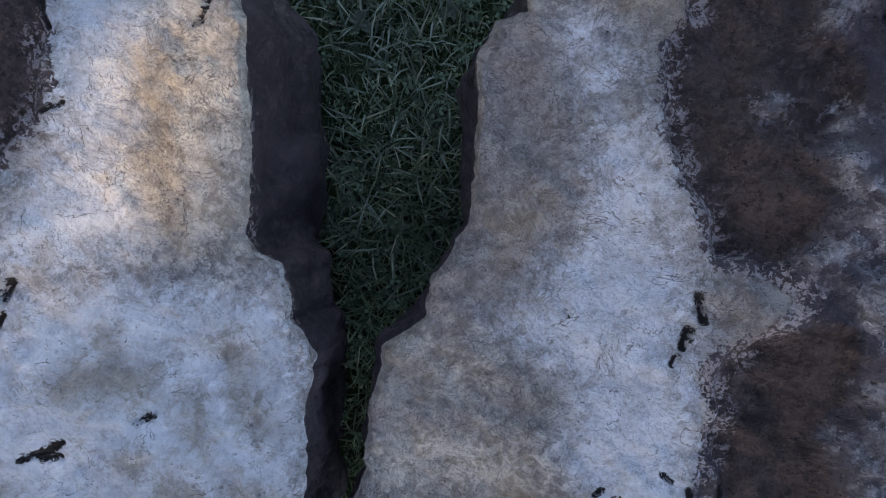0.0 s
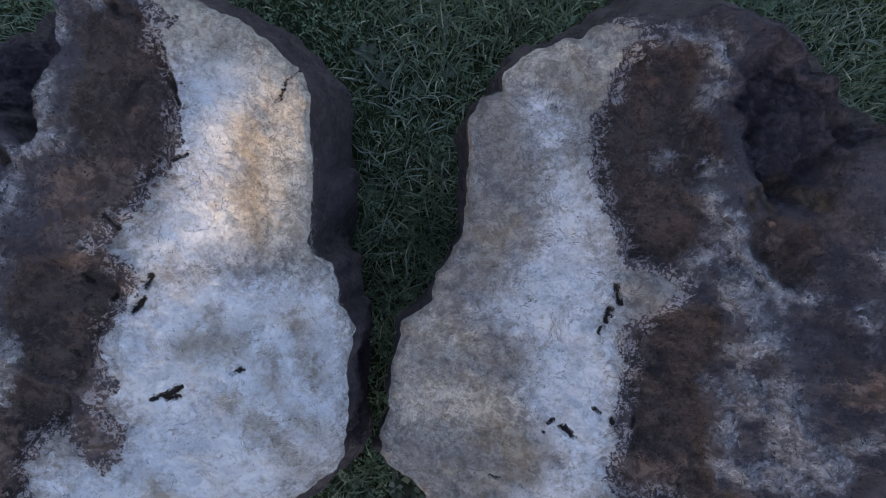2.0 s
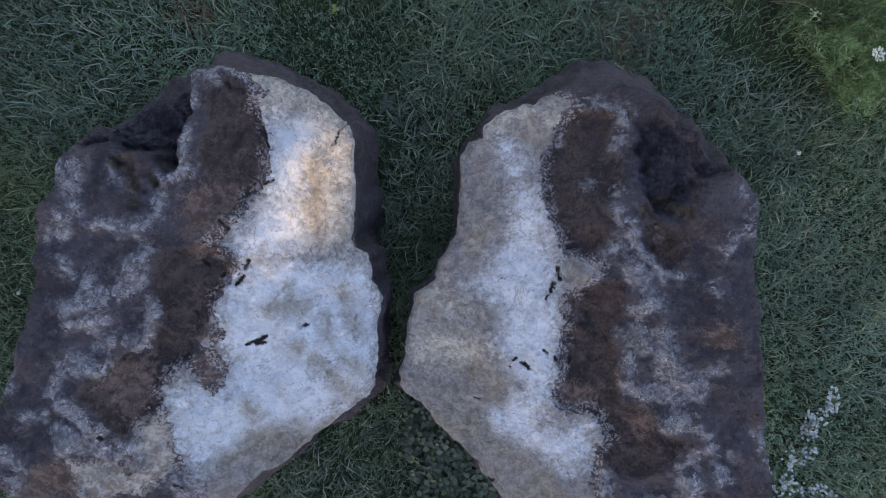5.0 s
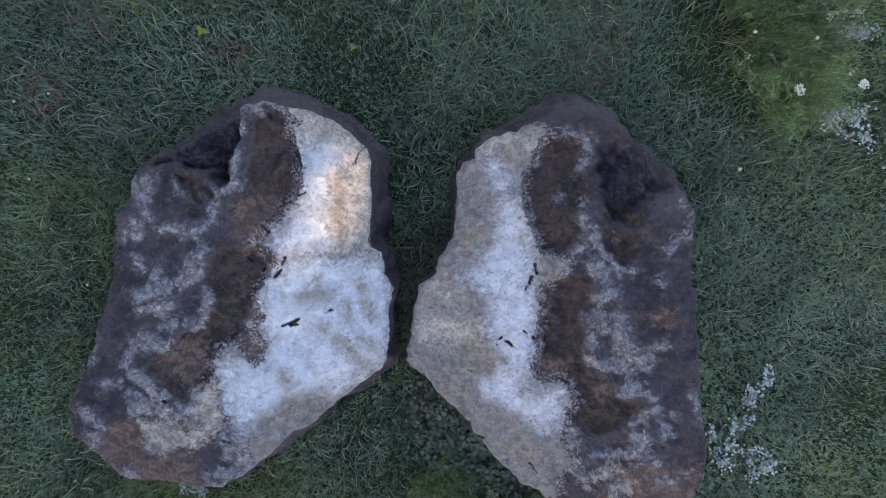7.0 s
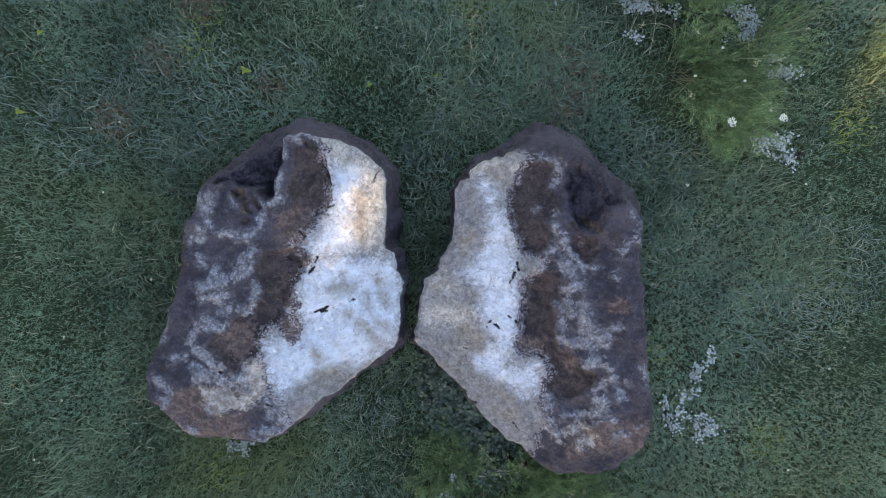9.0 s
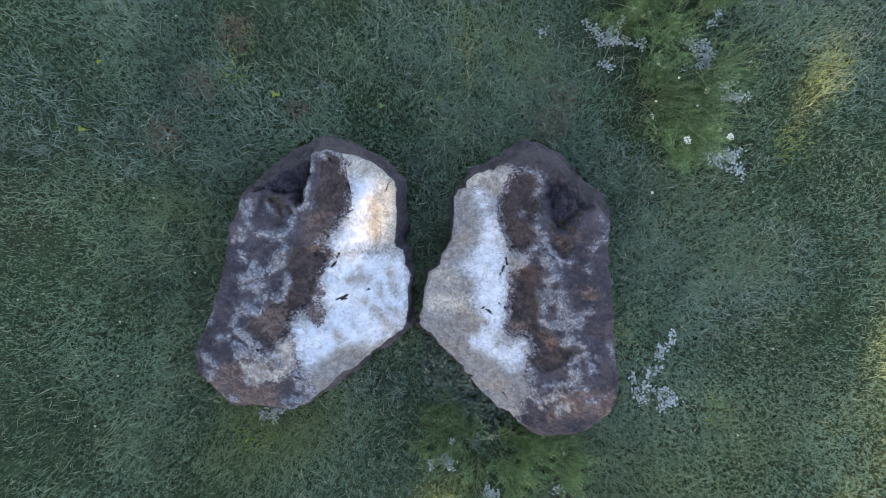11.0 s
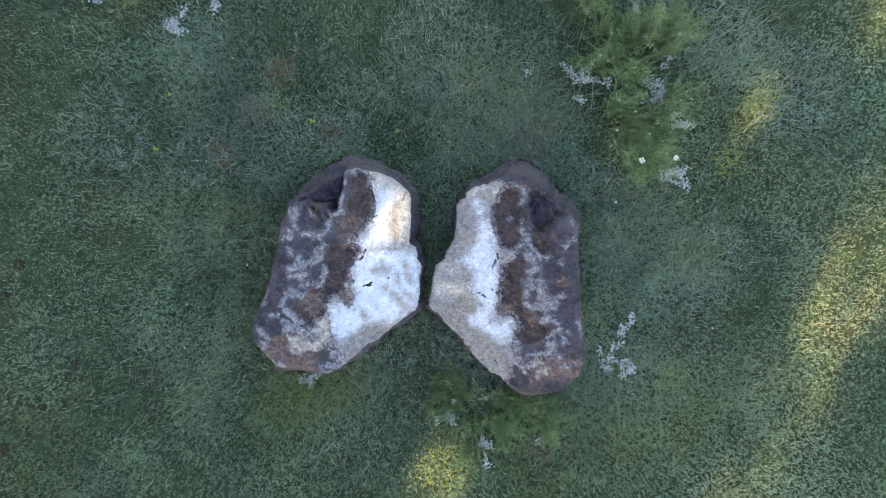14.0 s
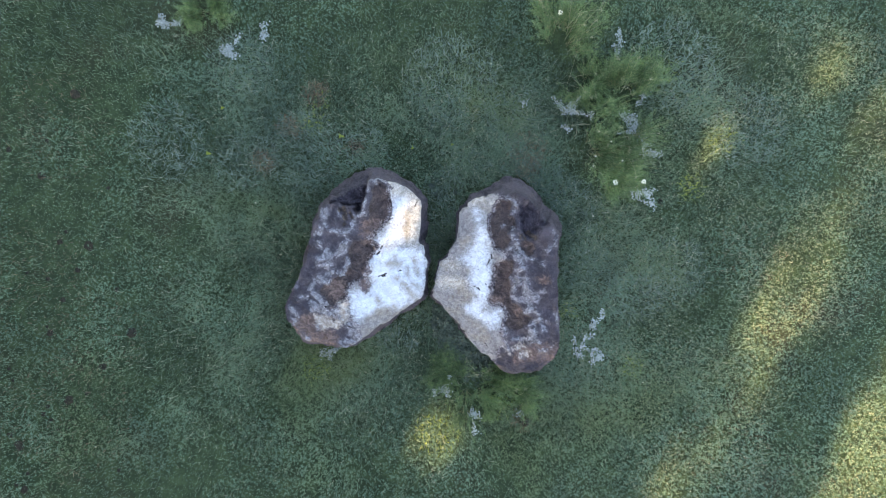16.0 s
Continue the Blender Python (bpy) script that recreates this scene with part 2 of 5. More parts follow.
    chips = m.bump(m.weigh((fine, 1.0), (line, -0.8), (grit, 0.2), (pock, -0.5)), 0.0030, 0.9, lump)
    pores = m.bump(dust, 0.0012, 0.4, chips)
    return m.done(colour, m.span(mid, 0.3, 0.7, 0.62, 0.92), pores, 0.3)


def soil():
    m = Nodes("lawn_soil")
    a, b, c = m.noise(0.8, 5, 0.6), m.noise(6, 5, 0.7), m.noise(60, 4, 0.7)
    colour = m.mix(m.span(b, 0.4, 0.65), (0.036, 0.054, 0.026), (0.062, 0.090, 0.040))
    colour = m.mix(m.span(a, 0.52, 0.72, 0.0, 0.6), colour, (0.055, 0.045, 0.028))
    colour = m.mix(m.span(c, 0.5, 0.7, 0.0, 0.6), colour, (0.018, 0.022, 0.012))
    return m.done(colour, 0.95, m.bump(c, 0.02, 0.8), 0.1)


def leafy(name, dark, light, dry, share=0.12, patch=0.9):
    """Leaves and blades, each a little different, with broad patches."""
    m = Nodes(name)
    each = m.node("ShaderNodeNewGeometry").outputs["Random Per Island"]
    area = m.noise(patch, 4, 0.6)
    tone = m.sum("ADD", m.sum("MULTIPLY", each, 0.75), m.sum("MULTIPLY", m.span(area, 0.35, 0.65), 0.45))
    colour = m.mix(m.span(tone, 0.1, 1.1), dark, light)
    odd = m.sum("FRACT", m.sum("MULTIPLY", each, 37.7))
    colour = m.mix(m.span(odd, 1 - share, 1.0 - share * 0.4), colour, dry)
    if patch < 2:
        warm = m.noise(0.55, 4, 0.62, 0.3, m.moved((4.0, 1.0, 0.0)))
        colour = m.mix(m.span(warm, 0.50, 0.68, 0.0, 0.55), colour, (0.15, 0.19, 0.06))
        cool = m.noise(0.42, 4, 0.6, 0.4, m.moved((7.0, 3.0, 0.0)))
        colour = m.mix(m.span(cool, 0.48, 0.66, 0.0, 0.6), colour, (0.040, 0.075, 0.060))
        worn = m.noise(1.3, 5, 0.7, 0.5, m.moved((1.0, 8.0, 0.0)))
        colour = m.mix(m.span(worn, 0.60, 0.74, 0.0, 0.6), colour, (0.12, 0.115, 0.06))
    m.done(colour, 0.5, None, 0.5)
    thin = m.node("ShaderNodeBsdfTranslucent")
    m.give(thin.inputs["Color"], m.mix(0.5, colour, light))
    both = m.node("ShaderNodeMixShader")
    m.give(both.inputs[0], 0.3)
    m.tree.links.new(m.shader.outputs[0], both.inputs[1])
    m.tree.links.new(thin.outputs[0], both.inputs[2])
    m.tree.links.new(both.outputs[0], m.tree.nodes["Material Output"].inputs["Surface"])
    return m.mat


def bark():
    m = Nodes("bark")
    a, b = m.noise(8, 5, 0.7), m.noise(40, 4, 0.7)
    return m.done(m.mix(m.span(a, 0.35, 0.65), (0.05, 0.038, 0.03), (0.14, 0.11, 0.085)), 0.9, m.bump(b, 0.02, 0.8), 0.2)


def chip():
    m = Nodes("chip_stone")
    a = m.noise(90, 4, 0.7)
    return m.done(m.mix(m.span(a, 0.35, 0.65), (0.20, 0.13, 0.12), (0.40, 0.29, 0.26)), 0.85, m.bump(a, 0.003, 0.7), 0.3)


STONE, SOIL, BARK, CHIP = stone(), soil(), bark(), chip()
GRASS = leafy("grass_blades", (0.020, 0.042, 0.022), (0.218, 0.305, 0.178), (0.45, 0.43, 0.29), 0.08)
CLOVER = leafy("clover_leaves", (0.035, 0.075, 0.038), (0.17, 0.27, 0.165), (0.28, 0.30, 0.18), 0.06)
PALE_CLOVER = leafy("pale_clover_leaves", (0.11, 0.14, 0.065), (0.27, 0.29, 0.16), (0.42, 0.40, 0.28), 0.12)
CROWN = leafy("tree_leaves", (0.03, 0.06, 0.02), (0.07, 0.12, 0.04), (0.12, 0.12, 0.04), 0.05)
SILVER = leafy("silver_leaves", (0.21, 0.245, 0.245), (0.57, 0.62, 0.615), (0.68, 0.70, 0.67), 0.15, 9)
FEATHER = leafy("feathery_leaves", (0.032, 0.062, 0.028), (0.215, 0.325, 0.125), (0.38, 0.43, 0.20), 0.07, 5)
YELLOW = leafy("yellow_leaves", (0.22, 0.28, 0.03), (0.42, 0.46, 0.05), (0.5, 0.45, 0.08), 0.1, 5)
PETAL = leafy("white_petals", (0.62, 0.60, 0.48), (0.82, 0.80, 0.66), (0.7, 0.66, 0.4), 0.1, 5)
BLUE_GRASS = leafy("coarse_grass_blades", (0.045, 0.082, 0.056), (0.25, 0.32, 0.26), (0.38, 0.39, 0.29), 0.08, 3)
IVY = leafy("creeper_leaves", (0.024, 0.042, 0.028), (0.12, 0.16, 0.105), (0.14, 0.15, 0.08), 0.05, 3)
# Partly real lime grass, partly sunlight painted into the blade colour.
LIME_SUN_GRASS = leafy("lime_sun_grass_blades", (0.14, 0.20, 0.03), (0.38, 0.45, 0.07), (0.44, 0.42, 0.12), 0.1, 3)
STALK = leafy("green_stalks", (0.10, 0.12, 0.05), (0.26, 0.27, 0.12), (0.34, 0.30, 0.16), 0.2, 5)
PALE_STALK = leafy("pale_stalks", (0.20, 0.21, 0.12), (0.40, 0.41, 0.26), (0.48, 0.45, 0.30), 0.2, 5)
STRAW = leafy("dry_grass", (0.095, 0.060, 0.036), (0.25, 0.165, 0.095), (0.32, 0.24, 0.14), 0.1, 5)

# ---- ground ----
def ground():
    rings = np.concatenate(([0.0], np.linspace(0.15, 12, 80), np.geomspace(13, 2500, 30)))
    ang = np.linspace(0, 2 * np.pi, 160, endpoint=False)
    x = np.outer(rings, np.cos(ang)).ravel()
    y = np.outer(rings, np.sin(ang)).ravel()
    z = 0.012 * rough(x, y, 0 * x, 0.9, 3, 5) * (np.hypot(x, y) < 40) - 0.012
    n = len(ang)
    i, j = np.meshgrid(np.arange(len(rings) - 1), np.arange(n), indexing="ij")
    a, b = (i * n + j).ravel(), (i * n + (j + 1) % n).ravel()
    me = mesh_from("ground", np.stack((x, y, z), 1), np.stack((a, a + n, b + n, b), 1))
    me.materials.append(SOIL)
    return tagged(new("ground", me), "lawn of short grass and clover over dark soil", "ground", "", "structure")


ground()


# ---- the split boulder ----
LEFT_RIM = [
    (-0.86, 0.55), (-0.75, 0.60), (-0.65, 0.57), (-0.56, 0.56), (-0.46, 0.53), (-0.39, 0.48), (-0.34, 0.43), (-0.31, 0.36),
    (-0.30, 0.30), (-0.31, 0.22), (-0.32, 0.12), (-0.33, 0.03), (-0.31, -0.01), (-0.27, -0.03), (-0.25, -0.07), (-0.25, -0.12),
    (-0.21, -0.18), (-0.23, -0.27), (-0.24, -0.43), (-0.24, -0.51), (-0.28, -0.55), (-0.36, -0.60), (-0.44, -0.66), (-0.50, -0.71),
    (-0.58, -0.78), (-0.66, -0.82), (-0.72, -0.88), (-0.79, -0.94), (-0.88, -1.02), (-0.97, -1.07), (-1.05, -1.06), (-1.16, -1.05),
    (-1.35, -1.02), (-1.45, -0.93), (-1.54, -0.81), (-1.57, -0.69), (-1.55, -0.61), (-1.51, -0.54), (-1.47, -0.44), (-1.43, -0.33),
    (-1.39, -0.23), (-1.37, -0.12), (-1.35, 0.02), (-1.32, 0.13), (-1.27, 0.24), (-1.26, 0.29), (-1.13, 0.38), (-1.01, 0.48),
    (-0.92, 0.54),
]
LEFT_FOOT = [
    (-1.21, 0.52), (-1.12, 0.64), (-1.04, 0.74), (-0.88, 0.74), (-0.72, 0.71), (-0.54, 0.64), (-0.34, 0.54), (-0.28, 0.43),
    (-0.27, 0.10), (-0.29, -0.01), (-0.23, -0.14), (-0.22, -0.24), (-0.24, -0.52), (-0.36, -0.64), (-0.55, -0.82), (-0.76, -0.98),
    (-0.90, -1.07), (-1.05, -1.10), (-1.38, -1.06), (-1.58, -0.84), (-1.61, -0.68), (-1.50, -0.40), (-1.42, -0.10), (-1.37, 0.15),
    (-1.36, 0.36),
]
RIGHT_RIM = [
    (0.31, 0.48), (0.20, 0.47), (0.13, 0.43), (0.13, 0.38), (0.08, 0.37), (0.06, 0.30), (0.05, 0.11), (0.04, 0.05),
    (0.02, -0.01), (-0.02, -0.05), (-0.03, -0.11), (-0.11, -0.17), (-0.12, -0.25), (-0.13, -0.37), (-0.17, -0.51), (-0.12, -0.55),
    (-0.05, -0.61), (-0.00, -0.66), (0.05, -0.71), (0.13, -0.80), (0.21, -0.89), (0.27, -0.96), (0.35, -1.04), (0.43, -1.07),
    (0.49, -1.15), (0.58, -1.19), (0.68, -1.20), (0.80, -1.18), (0.91, -1.15), (1.00, -1.08), (1.08, -0.93), (1.07, -0.78),
    (1.05, -0.59), (1.02, -0.41), (1.01, -0.22), (1.00, -0.04), (0.99, 0.16), (0.96, 0.20), (0.90, 0.26), (0.84, 0.29),
    (0.80, 0.37), (0.75, 0.43), (0.69, 0.48), (0.64, 0.51), (0.57, 0.52), (0.46, 0.53), (0.39, 0.52), (0.33, 0.50),
]
RIGHT_FOOT = [
    (0.39, 0.58), (0.46, 0.69), (0.53, 0.77), (0.66, 0.76), (0.78, 0.69), (0.88, 0.58), (0.96, 0.47), (1.04, 0.39),
    (1.10, 0.26), (1.09, 0.00), (1.08, -0.30), (1.12, -0.70), (1.12, -1.00), (0.98, -1.18), (0.80, -1.24), (0.56, -1.20),
    (0.42, -1.04), (0.20, -0.84), (0.00, -0.62), (-0.12, -0.52), (-0.12, -0.36), (-0.08, -0.16), (0.06, 0.02), (0.09, 0.20),
    (0.12, 0.36), (0.22, 0.48),
]
LEFT_PALE_AREA_A = [
    (-0.670, 0.594), (-0.530, 0.599), (-0.346, 0.525), (-0.253, 0.423), (-0.230, 0.234), (-0.207, 0.017), (-0.159, -0.107), (-0.159, -0.257),
    (-0.547, -0.255), (-0.778, -0.254), (-0.790, -0.205), (-0.756, -0.156), (-0.720, -0.103), (-0.684, -0.064), (-0.701, -0.028), (-0.752, -0.005),
    (-0.774, 0.024), (-0.731, 0.055), (-0.679, 0.103), (-0.659, 0.160), (-0.607, 0.211), (-0.581, 0.251), (-0.591, 0.321), (-0.596, 0.391),
    (-0.611, 0.448), (-0.626, 0.475), (-0.591, 0.517), (-0.626, 0.550),
]
LEFT_PALE_AREA_B = [
    (-0.790, -0.205), (-0.159, -0.206), (-0.172, -0.512), (-0.310, -0.638), (-0.559, -0.840), (-0.783, -1.042), (-0.828, -0.948), (-0.853, -0.835),
    (-0.907, -0.808), (-0.949, -0.745), (-0.955, -0.648), (-0.968, -0.573), (-0.986, -0.503), (-0.942, -0.449), (-0.900, -0.420), (-0.871, -0.462),
    (-0.856, -0.512), (-0.803, -0.521), (-0.766, -0.476), (-0.764, -0.414), (-0.796, -0.376), (-0.818, -0.347), (-0.759, -0.322), (-0.778, -0.266),
]
LEFT_PURE_AREA_A = [
    (-0.684, -0.079), (-0.543, -0.064), (-0.425, -0.083), (-0.305, -0.082), (-0.257, -0.206), (-0.263, -0.408), (-0.321, -0.522), (-0.432, -0.589),
    (-0.482, -0.640), (-0.567, -0.645), (-0.700, -0.667), (-0.773, -0.717), (-0.870, -0.757), (-0.932, -0.712), (-0.936, -0.523), (-0.768, -0.539),
    (-0.721, -0.402), (-0.761, -0.303), (-0.733, -0.156),
]
LEFT_PURE_AREA_B = [
    (-0.580, 0.410), (-0.476, 0.429), (-0.451, 0.371), (-0.472, 0.253), (-0.483, 0.014), (-0.589, -0.023), (-0.682, -0.011), (-0.633, 0.085),
    (-0.566, 0.204),
]
LEFT_SUN_TAN_AREA = [
    (-0.622, 0.559), (-0.440, 0.506), (-0.324, 0.426), (-0.297, 0.281), (-0.315, 0.089), (-0.328, -0.009), (-0.471, 0.010), (-0.486, 0.111),
    (-0.472, 0.253), (-0.442, 0.325), (-0.451, 0.390), (-0.522, 0.434), (-0.601, 0.464),
]
LEFT_GRIME = [
    (-0.582, -0.218, -0.511, -0.218, 0.039), (-0.354, -0.156, -0.307, -0.306, 0.025), (-0.454, -0.405, -0.358, -0.509, 0.030),
    (-0.427, -0.255, -0.404, -0.330, 0.020), (-0.520, -0.354, -0.518, -0.357, 0.025), (-0.698, -0.573, -0.675, -0.604, 0.027),
    (-0.535, -0.633, -0.519, -0.659, 0.022), (-0.665, -0.707, -0.592, -0.688, 0.050), (-0.443, 0.282, -0.442, 0.039, 0.024),
    (-0.409, -0.662, -0.508, -0.711, 0.025), (-0.545, -0.156, -0.543, -0.159, 0.024), (-0.357, -0.407, -0.308, -0.433, 0.020),
    (-0.775, -0.768, -0.726, -0.744, 0.025), (-0.510, 0.462, -0.507, 0.460, 0.019),
]
LEFT_BROWN_AREA_A = [
    (-0.752, 0.553), (-0.667, 0.537), (-0.628, 0.470), (-0.609, 0.409), (-0.598, 0.321), (-0.597, 0.251), (-0.630, 0.208), (-0.666, 0.156),
    (-0.695, 0.103), (-0.737, 0.088), (-0.782, 0.118), (-0.802, 0.200), (-0.811, 0.270), (-0.791, 0.385), (-0.793, 0.477),
]
LEFT_BROWN_AREA_B = [
    (-0.843, -0.012), (-0.779, 0.007), (-0.743, -0.036), (-0.724, -0.093), (-0.761, -0.156), (-0.797, -0.205), (-0.830, -0.278), (-0.866, -0.314),
    (-0.934, -0.289), (-0.977, -0.228), (-0.985, -0.156), (-0.971, -0.084), (-0.957, -0.025), (-0.912, -0.013),
]
LEFT_BROWN_AREA_C = [
    (-0.985, -0.265), (-0.923, -0.302), (-0.866, -0.326), (-0.880, -0.400), (-0.939, -0.424), (-0.985, -0.478), (-0.974, -0.535), (-1.008, -0.577),
    (-1.033, -0.626), (-1.074, -0.620), (-1.111, -0.664), (-1.144, -0.644), (-1.154, -0.606), (-1.208, -0.555), (-1.240, -0.518), (-1.215, -0.469),
    (-1.157, -0.438), (-1.109, -0.378), (-1.051, -0.366), (-1.003, -0.306),
]
LEFT_RUST = [
    (-0.749, 0.072, -0.786, -0.012, 0.021), (-0.680, 0.084, -0.727, 0.055, 0.014), (-0.786, -0.012, -0.844, -0.017, 0.019),
    (-0.735, -0.084, -0.775, -0.168, 0.017), (-0.792, -0.205, -0.818, -0.273, 0.017), (-0.854, -0.302, -0.798, -0.364, 0.022),
    (-0.764, -0.426, -0.791, -0.514, 0.020), (-0.904, -0.425, -0.942, -0.498, 0.015), (-1.051, -0.621, -1.100, -0.675, 0.019),
    (-1.024, -0.522, -1.094, -0.545, 0.034), (-1.160, -0.495, -1.111, -0.422, 0.024), (-1.195, -0.755, -1.082, -0.797, 0.024),
    (-1.179, -0.895, -1.078, -0.976, 0.029), (-1.294, -0.891, -1.368, -0.990, 0.029), (-1.116, -1.027, -1.233, -1.047, 0.025),
    (-1.449, -0.835, -1.409, -0.912, 0.024),
]
LEFT_RUST_AREA_A = [
    (-0.848, 0.188), (-0.745, 0.213), (-0.677, 0.202), (-0.702, 0.108), (-0.749, 0.072), (-0.786, 0.007), (-0.866, -0.005), (-0.891, 0.058),
    (-0.872, 0.141),
]
LEFT_RUST_AREA_B = [
    (-0.880, -0.400), (-0.810, -0.376), (-0.769, -0.414), (-0.776, -0.501), (-0.837, -0.505), (-0.871, -0.462),
]
LEFT_RUST_AREA_C = [
    (-1.515, -0.807), (-1.285, -0.727), (-1.244, -0.817), (-1.098, -0.898), (-1.034, -1.030), (-1.235, -1.086), (-1.395, -1.053), (-1.520, -0.882),
]
LEFT_RUST_AREA_D = [
    (-1.132, -0.397), (-1.019, -0.398), (-1.001, -0.522), (-1.096, -0.595), (-1.162, -0.544),
]
LEFT_BEIGE_AREA_A = [
    (-1.063, -0.633), (-0.967, -0.553), (-0.941, -0.649), (-0.941, -0.763), (-0.978, -0.821), (-1.058, -0.874), (-1.120, -0.872), (-1.098, -0.745),
    (-1.084, -0.683),
]
LEFT_BEIGE_AREA_B = [
    (-1.286, -0.745), (-1.092, -0.758), (-1.097, -0.873), (-1.179, -0.895), (-1.281, -0.866),
]
LEFT_CRUST_A = [
    (-0.823, 0.561, -0.782, 0.590, 0.014), (-0.778, 0.592, -0.666, 0.576, 0.007), (-0.765, 0.563, -0.748, 0.550, 0.009),
    (-0.831, 0.543, -0.838, 0.464, 0.009), (-0.856, 0.384, -0.869, 0.280, 0.016), (-1.033, 0.047, -1.078, 0.047, 0.026),
    (-1.022, 0.052, -0.963, 0.104, 0.019), (-0.963, 0.104, -0.937, 0.198, 0.016), (-0.937, 0.209, -0.875, 0.245, 0.016),
    (-0.875, 0.245, -0.834, 0.251, 0.008), (-1.132, 0.074, -1.078, 0.045, 0.012), (-1.165, 0.067, -1.132, 0.074, 0.009),
    (-1.261, 0.272, -1.255, 0.220, 0.014), (-1.255, 0.215, -1.218, 0.188, 0.016), (-1.207, 0.221, -1.214, 0.261, 0.014),
    (-1.251, 0.089, -1.259, 0.031, 0.012), (-1.222, 0.110, -1.212, 0.124, 0.009), (-1.319, 0.008, -1.295, 0.042, 0.007),
    (-1.101, 0.241, -1.092, 0.218, 0.009),
]
LEFT_CRUST_B = [
    (-1.270, -0.050, -1.251, -0.097, 0.012), (-1.185, -0.109, -1.214, -0.156, 0.014), (-1.059, -0.085, -1.037, -0.049, 0.019),
    (-1.022, -0.066, -1.012, -0.037, 0.021), (-1.075, -0.132, -1.024, -0.108, 0.028), (-1.093, -0.149, -1.041, -0.125, 0.028),
    (-1.257, -0.215, -1.166, -0.175, 0.035), (-1.260, -0.263, -1.157, -0.264, 0.017), (-1.009, -0.168, -0.990, -0.252, 0.014),
    (-0.990, -0.252, -1.039, -0.340, 0.014), (-1.062, -0.349, -1.084, -0.329, 0.012), (-1.129, -0.324, -1.175, -0.348, 0.019),
    (-1.249, -0.396, -1.179, -0.421, 0.029), (-1.300, -0.424, -1.328, -0.496, 0.019), (-1.302, -0.541, -1.244, -0.592, 0.029),
    (-1.314, -0.639, -1.294, -0.690, 0.031), (-1.233, -0.604, -1.201, -0.642, 0.029), (-1.166, -0.623, -1.164, -0.626, 0.012),
    (-1.249, -0.678, -1.148, -0.731, 0.024),
]
LEFT_CRUST_C = [
    (-1.148, -0.731, -1.078, -0.708, 0.019), (-1.065, -0.683, -1.057, -0.759, 0.019), (-1.463, -0.357, -1.482, -0.441, 0.008),
    (-1.487, -0.455, -1.476, -0.489, 0.006), (-1.507, -0.696, -1.434, -0.773, 0.010), (-1.485, -0.796, -1.466, -0.822, 0.014),
    (-1.496, -0.863, -1.477, -0.854, 0.007), (-1.345, -0.991, -1.361, -1.016, 0.010), (-1.400, -0.950, -1.394, -0.963, 0.007),
    (-1.029, -1.031, -0.952, -1.073, 0.012), (-0.955, -0.839, -0.885, -0.860, 0.020), (-1.356, -0.589, -1.434, -0.587, 0.007),
    (-1.258, -0.854, -1.243, -0.880, 0.010),
    (-0.927, -0.905, -0.853, -0.965, 0.037), (-0.969, -1.002, -0.891, -1.026, 0.025), (-0.896, -0.828, -0.850, -0.882, 0.025),
]
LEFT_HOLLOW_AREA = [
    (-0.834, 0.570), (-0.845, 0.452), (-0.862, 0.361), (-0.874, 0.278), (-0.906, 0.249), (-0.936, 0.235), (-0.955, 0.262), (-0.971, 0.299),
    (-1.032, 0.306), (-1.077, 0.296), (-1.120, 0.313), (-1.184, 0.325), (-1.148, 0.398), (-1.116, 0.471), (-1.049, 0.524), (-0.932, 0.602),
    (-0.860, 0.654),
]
LEFT_CREVICE = [
    (-1.045, 0.283, -1.027, 0.192, 0.021), (-1.029, 0.145, -1.041, 0.127, 0.014), (-0.987, 0.243, -0.966, 0.209, 0.012),
    (-1.083, 0.269, -1.080, 0.266, 0.019),
]
LEFT_PITS_A = [
    (-0.688, -0.343, -0.640, -0.329, 0.006), (-0.640, -0.327, -0.619, -0.313, 0.005), (-0.662, -0.343, -0.627, -0.338, 0.005), (-0.501, -0.283, -0.479, -0.275, 0.005),
    (-0.333, 0.422, -0.359, 0.395, 0.003), (-0.362, 0.387, -0.373, 0.355, 0.003), (-0.386, 0.346, -0.370, 0.363, 0.003), (-0.669, -0.050, -0.682, -0.077, 0.006),
    (-0.688, -0.104, -0.715, -0.132, 0.007), (-0.761, -0.097, -0.767, -0.105, 0.005), (-0.955, -0.854, -0.928, -0.863, 0.004), (-0.719, 0.540, -0.714, 0.525, 0.008),
    (-1.091, 0.287, -1.079, 0.274, 0.008), (-0.756, 0.083, -0.731, 0.057, 0.005), (-1.182, -0.664, -1.180, -0.670, 0.006), (-0.825, -0.051, -0.812, -0.064, 0.005),
    (-0.864, -0.227, -0.854, -0.238, 0.005), (-0.608, 0.210, -0.582, 0.224, 0.003),
]
LEFT_PITS_B = [
    (-0.615, 0.401, -0.595, 0.336, 0.004),
]
LEFT_PITS = LEFT_PITS_A + LEFT_PITS_B
